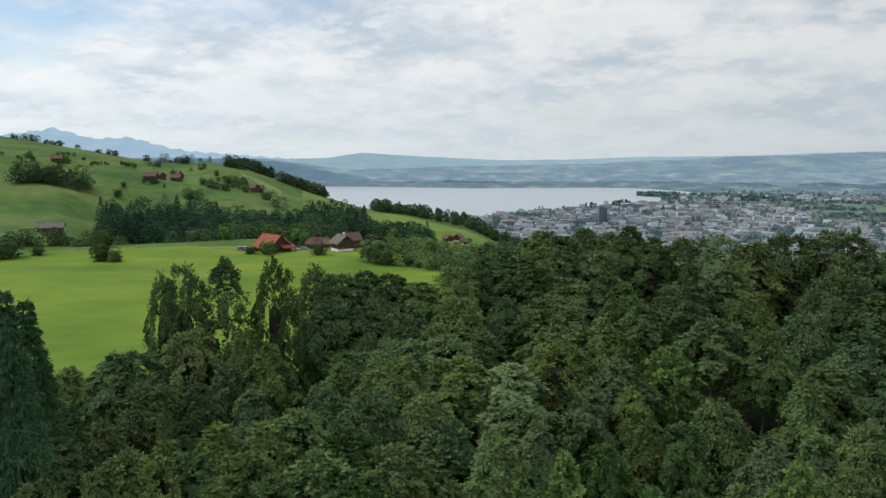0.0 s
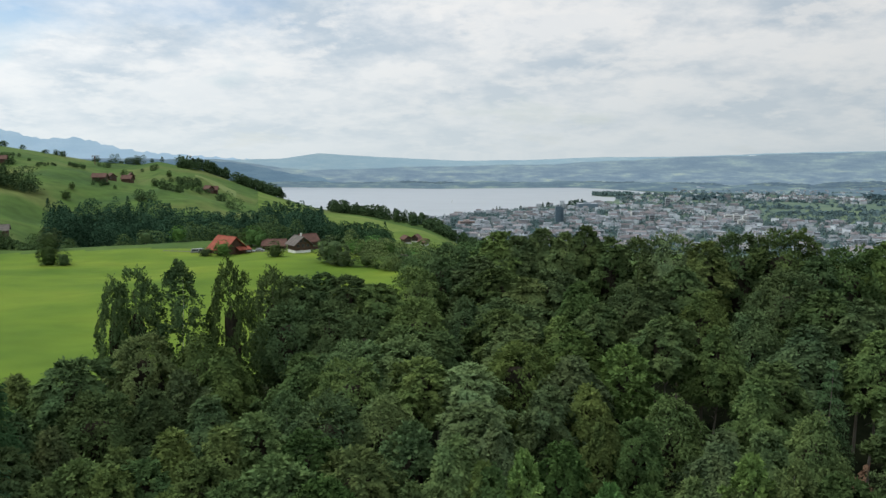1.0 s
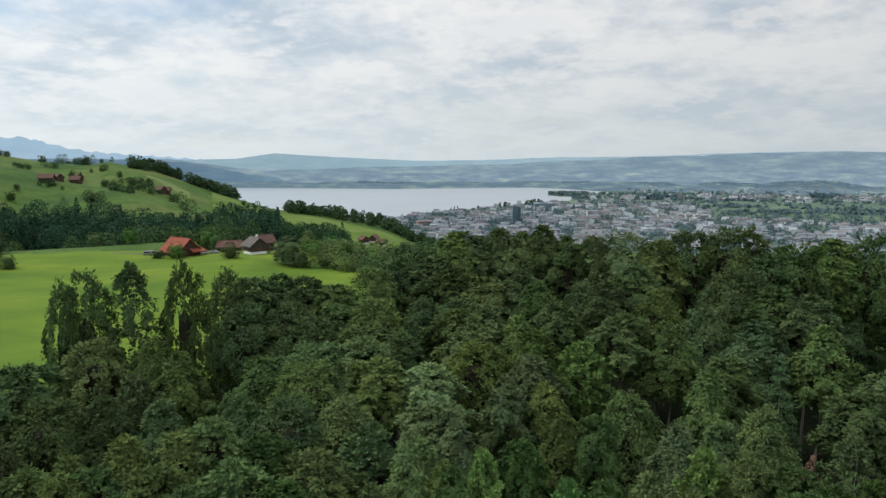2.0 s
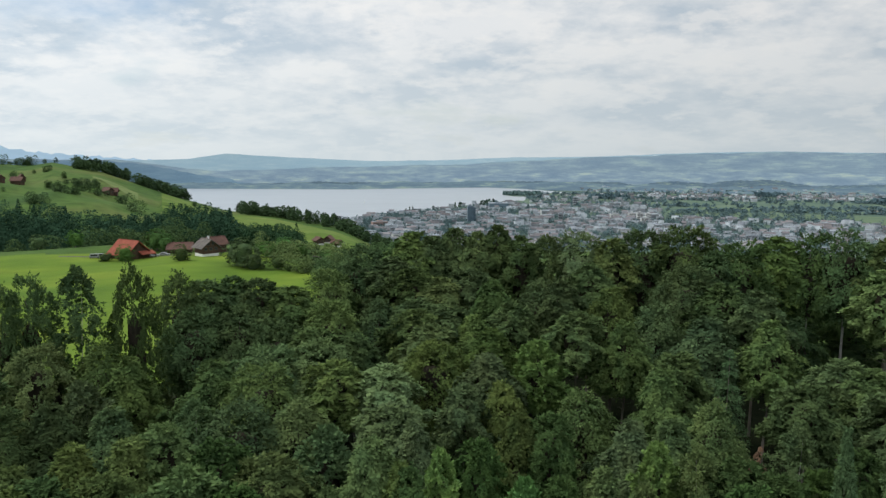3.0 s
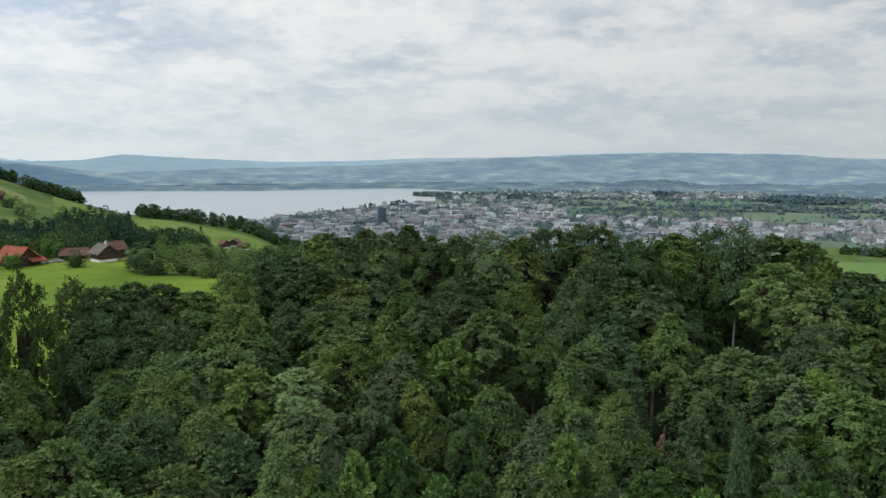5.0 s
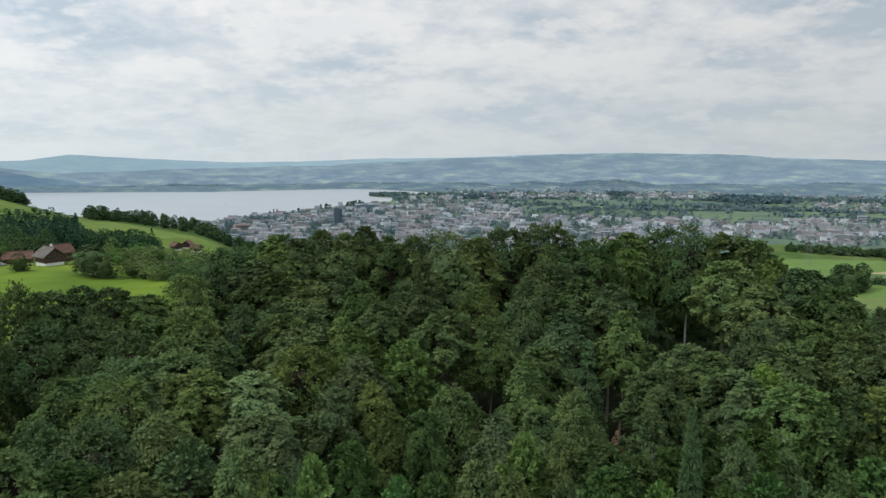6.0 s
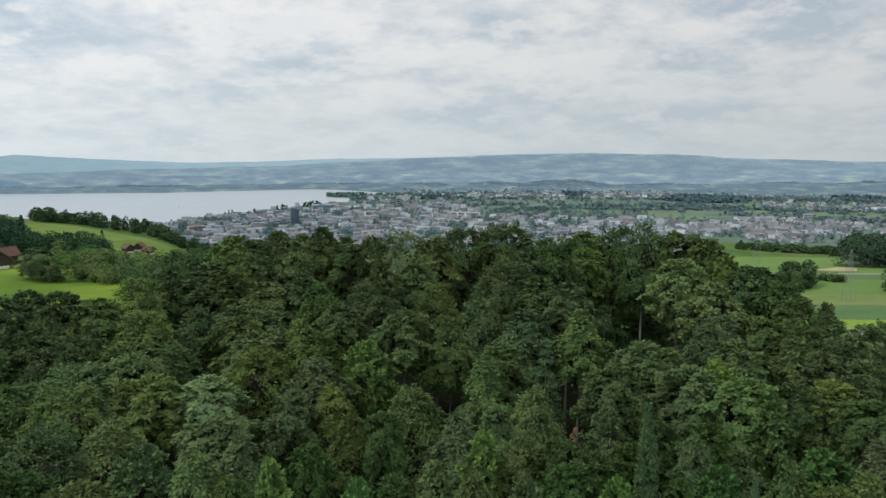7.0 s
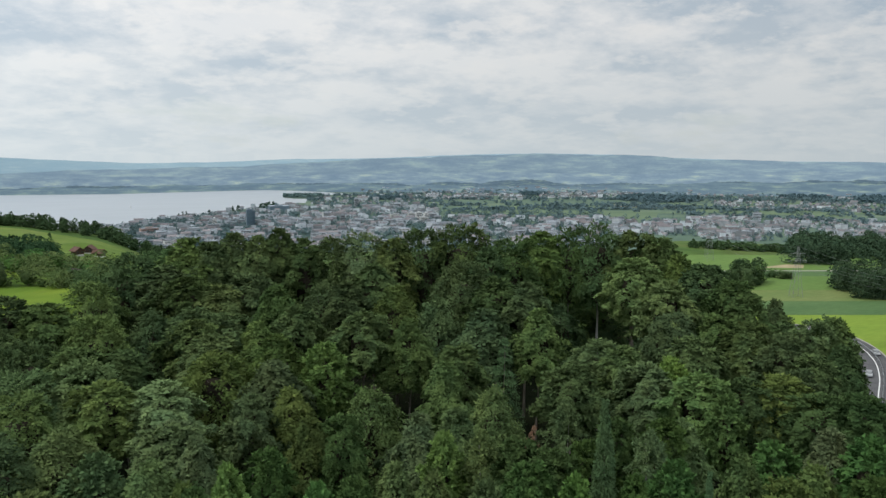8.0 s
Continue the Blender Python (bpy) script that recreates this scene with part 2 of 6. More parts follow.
def waves(x, y, scale, seed=0):
    """Cheap rolling ground noise, -1 to 1, for arrays."""
    rng = np.random.RandomState(seed)
    total = 0
    for k in range(5):
        a, ph, f = rng.uniform(0, 6.28), rng.uniform(0, 6.28), rng.uniform(0.7, 1.9) / scale
        total = total + np.sin((x * np.cos(a) + y * np.sin(a)) * f * 2 * np.pi + ph)
    return total / 3.2


# ---- the lie of the land, by bearing (degrees right of north) and distance ----
LAKE = -155.0
RIDGE_AZ = (-60, -40, -31.2, -27.9, -25.1, -22.1, -19.4, -18.0, -15.0, -11.2, -9.1, -6.4, -2.9, 0.7, 3.9, 9)
RIDGE_UP = (3.0, 2.2, 1.22, 0.61, 0.10, -0.51, -0.75, -0.52, -1.17, -2.71, -3.48, -4.40, -4.85, -5.66, -6.46, -7.6)


def land(az, r):
    """Height of the ground; the meadow's level is 0."""
    az, r = np.broadcast_arrays(np.asarray(az, dtype=float), np.asarray(r, dtype=float))
    x, y = r * np.sin(np.radians(az)), r * np.cos(np.radians(az))
    crest = np.interp(az, (-32, -15, 0, 5), (1080, 980, 830, 720))
    top = EYE + crest * np.tan(np.radians(np.interp(az, RIDGE_AZ, RIDGE_UP)))
    foot = np.interp(az, (-30, -10, 5), (390, 400, 300))
    u = np.clip((r - foot) / (crest - foot), 0, 1)
    hill = top * (0.35 * u + 0.65 * smooth(0, 1, u)) - 9 * np.sin(np.pi * u) * (top > 0)
    hill = hill + (LAKE - top) * smooth(0, 1, (r - crest) / 900)
    hill = hill + waves(x, y, 210, 3) * 6.5 * smooth(foot, foot + 200, r) * smooth(crest - 40, crest - 240, r)
    hill = hill - 14 * smooth(-29, -25, az) * smooth(foot - 5, foot + 45, r) * smooth(foot + 330, foot + 130, r)
    hill = hill + waves(x, y, 75, 8) * 1.8 * smooth(foot + 100, foot + 260, r) * smooth(crest - 40, crest - 200, r)
    vale = LAKE * smooth(200, 1500, r)
    right = -17 * smooth(110, 200, r) + (LAKE + 17) * smooth(480, 1500, r)
    vale = vale + (right - vale) * smooth(40, 46, az)
    z = hill + (vale - hill) * smooth(1.5, 8, az)
    z = z + waves(x, y, 130, 5) * 1.5 * smooth(150, 230, r) * smooth(420, 360, r) * smooth(4, -4, az)
    back = smooth(75, 100, np.abs(az - 12))
    return z * (1 - back) + back * LAKE * smooth(300, 1500, r)


def at(az, r, up=0.0):
    """The place on the ground at that bearing and distance."""
    a = radians(az)
    return Vector((r * math.sin(a), r * math.cos(a), float(land(az, r)) + up))


def make_ground():
    azs = np.concatenate([np.arange(-180, -38, 6.0), np.arange(-38, 66, 0.4), np.arange(66, 180, 6.0)])
    rs = np.concatenate([[0.5], np.linspace(15, 130, 14), np.linspace(138, 420, 48), np.geomspace(430, 1600, 66), np.geomspace(1650, 4985, 30)])
    A, R = np.meshgrid(azs, rs, indexing="ij")
    Z = land(A, R)
    V = np.stack([R * np.sin(np.radians(A)), R * np.cos(np.radians(A)), Z], -1).reshape(-1, 3)
    na, nr = len(azs), len(rs)
    i, j = np.meshgrid(np.arange(na), np.arange(nr - 1), indexing="ij")
    k = (i + 1) % na
    Fc = np.stack([i * nr + j, i * nr + j + 1, k * nr + j + 1, k * nr + j], -1).reshape(-1, 4)
    mid_r = R[:, :-1].ravel(); mid_a = A[:, :-1].ravel()
    idx = np.full(len(Fc), 1)
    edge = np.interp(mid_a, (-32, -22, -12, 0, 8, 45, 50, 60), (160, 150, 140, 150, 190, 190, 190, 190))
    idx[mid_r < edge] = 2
    meadow = (mid_r >= edge) & (mid_r < np.interp(mid_a, (-32, -5, 3), (385, 345, 250))) & (mid_a < 3)
    idx[meadow] = 0
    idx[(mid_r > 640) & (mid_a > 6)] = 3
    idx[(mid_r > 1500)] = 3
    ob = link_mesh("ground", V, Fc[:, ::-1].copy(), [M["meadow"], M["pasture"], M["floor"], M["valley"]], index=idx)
    ob.data.polygons.foreach_set("use_smooth", np.ones(len(Fc), dtype=bool))
    tagged(ob, "rolling green meadows and pasture falling to a wide valley", "ground", kind="structure")


make_ground()


def shore(az):
    """The lake's near and far shore, by bearing."""
    near = np.interp(az, (-20, -8, 2.9, 6.5, 9.6, 12.2, 14.3, 16.7, 16.9, 17.4, 20.4, 22), (1900, 2000, 2271, 2458, 2628, 2886, 3081, 3190, 3480, 3790, 3840, 3805))
    far = np.interp(az, (-20, -10.8, -3.7, 3, 9.6, 13.8, 16.3, 18.5, 20.4, 22), (4640, 4588, 4364, 4218, 4343, 4440, 4250, 4060, 3860, 3812))
    return near, far


def make_lake():
    azs = np.linspace(-20, 22, 220)
    near, far = shore(azs)
    near = near + 18 * np.sin(azs * 7.1) + 10 * np.sin(azs * 17)
    rings = 10
    V, Fc = [], []
    for a, n, f in zip(np.radians(azs), near, np.maximum(far, near + 4)):
        for k in range(rings + 1):
            r = n + (f - n) * k / rings
            V.append((r * math.sin(a), r * math.cos(a), LAKE + 0.8))
    for i in range(len(azs) - 1):
        for k in range(rings):
            q = i * (rings + 1) + k
            Fc.append((q, q + rings + 1, q + rings + 2, q + 1))
    tagged(link_mesh("lake", V, Fc, M["water"]), "wide calm grey lake mirroring an overcast sky", "lake", kind="structure")


make_lake()


# ---- the far shore and the hills on the horizon ----
def backdrop(name, label, azs, foot_r, top_r, foot_z, top_up, mat, rings=14, wobble=0.0, bulge=1.0):
    """A far hillside between a foot line and a skyline (degrees over the eye's level, by bearing)."""
    V, Fc, UV = [], [], []
    for q, az in enumerate(azs):
        a = radians(az)
        zt = EYE + top_r * math.tan(radians(top_up[q]))
        for k in range(rings + 1):
            u = k / rings
            r = foot_r[q] + (top_r - foot_r[q]) * u
            z = foot_z[q] + (zt - foot_z[q]) * u ** bulge + wobble * math.sin(az * 1.7 + u * 9) * math.sin(math.pi * u)
            V.append((r * math.sin(a), r * math.cos(a), z)); UV.append((az, math.degrees(math.atan2(z - EYE, r))))
    for i in range(len(azs) - 1):
        for k in range(rings):
            p = i * (rings + 1) + k
            Fc.append((p, p + rings + 1, p + rings + 2, p + 1))
    ob = link_mesh(name, V, Fc, mat)
    layer = ob.data.uv_layers.new(name="bearing")
    for loop in ob.data.loops:
        layer.data[loop.index].uv = UV[loop.vertex_index]
    ob.data.polygons.foreach_set("use_smooth", [True] * len(Fc))
    return tagged(ob, label, "hills", kind="structure")


# far hillsides: the haze of distance is mixed into colour and glow
def far_haze_material(name, stops, scale=(0.5, 3.0), glow=0.0, speckle=0.1, patch=0.4, parcel=(0.8, 6.0)):
    m = bpy.data.materials.new(name)
    m.use_nodes = True
    nt = m.node_tree
    N, L = nt.nodes.new, nt.links.new
    p = nt.nodes["Principled BSDF"]
    p.inputs["Roughness"].default_value, p.inputs["Specular IOR Level"].default_value = 1.0, 0.0
    co, mp, n, r = N("ShaderNodeTexCoord"), N("ShaderNodeMapping"), N("ShaderNodeTexNoise"), N("ShaderNodeValToRGB")
    mp.inputs["Scale"].default_value = (*scale, 1)
    L(co.outputs["UV"], mp.inputs[0]); L(mp.outputs[0], n.inputs["Vector"])
    n.inputs["Scale"].default_value, n.inputs["Detail"].default_value, n.inputs["Roughness"].default_value = 1.0, 7, 0.55
    for k, (at_, c) in enumerate(stops):
        e = r.color_ramp.elements[k] if k < 2 else r.color_ramp.elements.new(at_)
        e.position, e.color = at_, (*c, 1)
    # parcels of wood and field, long and low, with wavering edges
    vor, mp3, bend, shift = N("ShaderNodeTexVoronoi"), N("ShaderNodeMapping"), N("ShaderNodeTexNoise"), N("ShaderNodeVectorMath")
    mp3.inputs["Scale"].default_value = (parcel[0], parcel[1], 1)
    bend.inputs["Scale"].default_value, bend.inputs["Detail"].default_value = 1.3, 5
    shift.operation = "MULTIPLY_ADD"; shift.inputs[1].default_value = (1.1, 1.1, 0)
    L(co.outputs["UV"], mp3.inputs[0]); L(mp3.outputs[0], bend.inputs["Vector"])
    L(bend.outputs["Color"], shift.inputs[0]); L(mp3.outputs[0], shift.inputs[2]); L(shift.outputs[0], vor.inputs["Vector"])
    chan, mixed = N("ShaderNodeSeparateColor"), N("ShaderNodeMix")
    L(vor.outputs["Color"], chan.inputs[0])
    mixed.inputs["Factor"].default_value = patch
    L(n.outputs["Fac"], mixed.inputs["A"]); L(chan.outputs[0], mixed.inputs["B"])
    n2, mr, hsv = N("ShaderNodeTexNoise"), N("ShaderNodeMapRange"), N("ShaderNodeHueSaturation")
    mp2 = N("ShaderNodeMapping"); mp2.inputs["Scale"].default_value = (5.0, 16.0, 1)
    L(co.outputs["UV"], mp2.inputs[0]); L(mp2.outputs[0], n2.inputs["Vector"]); n2.inputs["Scale"].default_value, n2.inputs["Detail"].default_value = 1.0, 3
    mr.inputs["From Min"].default_value, mr.inputs["From Max"].default_value = 0.3, 0.7
    mr.inputs["To Min"].default_value, mr.inputs["To Max"].default_value = 1 - speckle, 1 + speckle
    L(mixed.outputs["Result"], r.inputs[0]); L(n2.outputs["Fac"], mr.inputs["Value"]); L(mr.outputs[0], hsv.inputs["Value"]); L(r.outputs[0], hsv.inputs["Color"])
    L(hsv.outputs[0], p.inputs["Base Color"])
    # added glow lifts the painted haze; the hills are no light source
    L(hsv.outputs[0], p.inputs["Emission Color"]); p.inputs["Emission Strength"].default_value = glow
    return m


# wooded rises: bearings of both ends, height of the top and of the foot (degrees over the eye's level)
RISES = [(-6, 8, -2.05, -2.62), (2.5, 15, -2.16, -2.62), (11, 21.5, -2.02, -2.5), (19, 25.5, -2.02, -2.5), (25, 31.6, -1.98, -2.45),
         (29.8, 37.6, -1.78, -2.4), (36.5, 46.5, -2.02, -2.4), (45.8, 53.5, -1.82, -2.4), (49, 66, -1.60, -2.5)]


def make_distance():
    azs = np.arange(-40, 66, 0.4)
    rip = lambda s, k: s * (np.sin(azs * 0.9 + k) + 0.6 * np.sin(azs * 2.3 + 2 * k) + 0.4 * np.sin(azs * 5.1 + k) + 0.3 * np.sin(azs * 11.3 + 3 * k)) / 2
    far_edge = np.interp(azs, (-40, -10.8, -3.7, 3, 9.6, 13.8, 16.3, 18.5, 20.4, 24, 66), (4640, 4588, 4364, 4218, 4343, 4440, 4250, 4100, 4050, 4000, 3900))
    skyline = np.interp(azs, (-40, -14.5, -9, -6.4, 0.7, 5.1, 9.5, 15.8, 21.8, 26.6, 31.3, 34.8, 40.3, 45.3, 51, 66),
                        (-0.3, -0.45, -0.3, 0.08, -0.33, -0.5, -0.45, -0.22, -0.18, 0.02, 0.17, 0.2, 0.12, -0.14, -0.36, -0.5))
    # hill colours paled and blued to paint in the haze of distance
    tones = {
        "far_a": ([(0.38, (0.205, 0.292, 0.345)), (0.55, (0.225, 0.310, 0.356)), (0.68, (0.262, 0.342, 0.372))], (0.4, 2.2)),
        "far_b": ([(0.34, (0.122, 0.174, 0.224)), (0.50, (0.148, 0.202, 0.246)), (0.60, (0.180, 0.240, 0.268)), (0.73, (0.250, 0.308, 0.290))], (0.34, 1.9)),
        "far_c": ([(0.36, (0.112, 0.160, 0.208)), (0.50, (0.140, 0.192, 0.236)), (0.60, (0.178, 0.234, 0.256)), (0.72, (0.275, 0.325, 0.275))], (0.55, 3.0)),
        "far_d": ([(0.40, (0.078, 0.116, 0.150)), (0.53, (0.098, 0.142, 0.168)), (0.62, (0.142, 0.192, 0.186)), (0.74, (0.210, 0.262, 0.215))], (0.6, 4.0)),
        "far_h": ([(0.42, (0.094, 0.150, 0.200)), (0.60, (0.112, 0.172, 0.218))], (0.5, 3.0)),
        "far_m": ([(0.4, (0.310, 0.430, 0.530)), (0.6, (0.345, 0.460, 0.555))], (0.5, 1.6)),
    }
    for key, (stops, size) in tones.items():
        M[key] = far_haze_material({"far_a": "far_ridge", "far_b": "far_slopes", "far_c": "far_farmland", "far_d": "far_woods", "far_h": "far_headland", "far_m": "far_mountains"}[key], stops, size, 0.36 if key == "far_d" else 0.55, {"far_a": 0.02, "far_m": 0.02, "far_b": 0.06}.get(key, 0.06), {"far_a": 0.12, "far_m": 0.0, "far_h": 0.05}.get(key, 0.12), {"far_b": (0.28, 3.2), "far_c": (0.4, 5.0)}.get(key, (0.5, 6.0)))
    flat = np.full(len(azs), 1.0)
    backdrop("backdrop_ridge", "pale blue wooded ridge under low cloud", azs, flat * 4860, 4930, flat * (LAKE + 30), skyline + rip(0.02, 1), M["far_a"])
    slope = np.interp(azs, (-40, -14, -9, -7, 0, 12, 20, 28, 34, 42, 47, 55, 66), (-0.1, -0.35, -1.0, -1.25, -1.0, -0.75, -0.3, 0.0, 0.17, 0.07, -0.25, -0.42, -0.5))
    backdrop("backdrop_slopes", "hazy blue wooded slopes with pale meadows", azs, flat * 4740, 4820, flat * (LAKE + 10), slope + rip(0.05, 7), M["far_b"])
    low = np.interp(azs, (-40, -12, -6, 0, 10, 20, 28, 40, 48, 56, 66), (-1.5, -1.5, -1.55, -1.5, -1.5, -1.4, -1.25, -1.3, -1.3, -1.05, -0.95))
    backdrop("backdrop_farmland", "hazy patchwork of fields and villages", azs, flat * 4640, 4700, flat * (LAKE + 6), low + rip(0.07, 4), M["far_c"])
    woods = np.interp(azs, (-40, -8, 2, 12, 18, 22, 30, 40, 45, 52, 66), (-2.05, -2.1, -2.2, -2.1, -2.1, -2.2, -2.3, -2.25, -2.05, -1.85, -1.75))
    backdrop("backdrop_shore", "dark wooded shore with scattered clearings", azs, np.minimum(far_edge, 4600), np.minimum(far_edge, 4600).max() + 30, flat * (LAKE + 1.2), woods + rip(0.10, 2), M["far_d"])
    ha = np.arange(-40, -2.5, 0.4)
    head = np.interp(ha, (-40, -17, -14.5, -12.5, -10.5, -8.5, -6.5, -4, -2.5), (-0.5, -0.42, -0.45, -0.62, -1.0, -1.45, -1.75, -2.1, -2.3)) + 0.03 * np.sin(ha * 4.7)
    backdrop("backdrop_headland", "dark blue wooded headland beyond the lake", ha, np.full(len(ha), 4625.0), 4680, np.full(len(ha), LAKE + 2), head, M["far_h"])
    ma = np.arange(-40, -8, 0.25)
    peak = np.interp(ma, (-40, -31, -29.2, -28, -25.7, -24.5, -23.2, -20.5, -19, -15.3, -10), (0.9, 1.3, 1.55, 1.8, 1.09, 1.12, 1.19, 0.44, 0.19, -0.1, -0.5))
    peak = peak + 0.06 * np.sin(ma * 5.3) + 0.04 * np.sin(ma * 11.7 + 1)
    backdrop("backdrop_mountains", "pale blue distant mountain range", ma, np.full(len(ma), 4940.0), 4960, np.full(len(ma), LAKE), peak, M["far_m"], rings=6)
    # dark wooded rises at the back of the plain, haze blue painted in
    M["far_w"] = far_haze_material("far_wooded_rise", [(0.40, (0.070, 0.106, 0.142)), (0.56, (0.092, 0.132, 0.160)), (0.66, (0.140, 0.190, 0.180)), (0.78, (0.205, 0.255, 0.210))], (0.9, 5.0), 0.28, 0.12, 0.3, (0.6, 6.0))
    for az0, az1, up, foot in RISES:
        wa = np.arange(az0, az1 + 0.01, 0.1)
        u = (wa - az0) / (az1 - az0)
        crown = foot + (up - foot) * np.sin(np.pi * np.clip(u, 0.002, 0.998)) ** 0.6 * (1 + 0.07 * np.sin(wa * 1.9 + az0) + 0.04 * np.sin(wa * 4.3)) / 1.1 + 0.022 * np.sin(wa * 13) + 0.018 * np.sin(wa * 29 + 1)
        base = EYE + 4560 * math.tan(radians(foot - 0.12))
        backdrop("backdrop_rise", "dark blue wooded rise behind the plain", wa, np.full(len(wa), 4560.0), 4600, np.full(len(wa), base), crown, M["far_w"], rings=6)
    # a shred of low cloud lies along the ridge
    rng = random.Random(9)
    bm = bmesh.new()
    for _ in range(46):
        az = rng.triangular(26.2, 31.6, 30.4)
        up = -0.06 + 0.03 * (az - 29) + rng.uniform(-0.14, 0.06)
        s = rng.uniform(30, 90)
        a = radians(az)
        m = Matrix.Translation((4840 * math.sin(a), 4840 * math.cos(a), EYE + 4840 * math.tan(radians(up)))) @ Matrix.Rotation(-a, 4, "Z") @ Matrix.Diagonal((s, 12, rng.uniform(1.5, 5.0), 1))
        bmesh.ops.create_icosphere(bm, subdivisions=2, radius=1.0, matrix=m)
    me = bpy.data.meshes.new("low_cloud")
    bm.to_mesh(me); bm.free(); me.materials.append(M["cloud"])
    tagged(new("low_cloud", me), "thin white low cloud lying along the far ridge", "cloud", kind="stuff")


make_distance()


# ---- trees ----
def kites(base, along, side, length, width):
    """One four-cornered leaf at each base point."""
    n = len(base)
    L_, W_ = length[:, None], width[:, None]
    V = np.stack([base, base + along * L_ * 0.45 + side * W_ * 0.5, base + along * L_, base + along * L_ * 0.45 - side * W_ * 0.5], 1).reshape(-1, 3)
    return V, np.arange(4 * n).reshape(n, 4)


def unit(v):
    return v / np.maximum(1e-6, np.linalg.norm(v, axis=1, keepdims=True))


def trunk_mesh(name, height, girth, limbs, seed, parent, spread, start=0.35, bark="bark"):
    """A tapered, slightly crooked trunk with rising limbs."""
    rng = np.random.RandomState(seed)
    bm = bmesh.new()

    def tube(points, r0, r1, sides):
        rings = []
        for q, p in enumerate(points):
            r = r0 + (r1 - r0) * q / (len(points) - 1)
            rings.append([bm.verts.new((p[0] + r * math.cos(2 * math.pi * s / sides), p[1] + r * math.sin(2 * math.pi * s / sides), p[2])) for s in range(sides)])
        for a, b in zip(rings, rings[1:]):
            for s in range(sides):
                bm.faces.new((a[s], a[(s + 1) % sides], b[(s + 1) % sides], b[s]))

    bend = 0.09 if limbs > 6 else 0.015
    spine = [(rng.normal(0, bend) * k, rng.normal(0, bend) * k, height * k / 6) for k in range(7)]
    spine[0] = (0, 0, -0.6)
    tube(spine, girth, girth * 0.12, 7)
    for _ in range(limbs):
        h = rng.uniform(start, 0.85)
        p = np.array(spine[0]) * 0 + np.array([np.interp(h * 6, range(7), [s[c] for s in spine]) for c in range(3)])
        a, ln = rng.uniform(0, 6.28), spread * rng.uniform(0.5, 0.95) * (1.25 - h)
        rise = rng.uniform(0.3, 0.9)
        pts = [tuple(p + np.array([math.cos(a), math.sin(a), rise * (1 - 0.3 * q)]) * ln * q / 3) for q in range(4)]
        tube(pts, girth * 0.38 * (1.1 - h), 0.03, 4)
    return part("trunk", bm, M[bark], parent)


def blades(base, along, side, length, width):
    """One three-cornered leaf spray at each base point."""
    n = len(base)
    L_, W_ = length[:, None], width[:, None]
    V = np.stack([base + side * W_ * 0.5, base + along * L_, base - side * W_ * 0.5], 1).reshape(-1, 3)
    return V, np.arange(3 * n).reshape(n, 3)


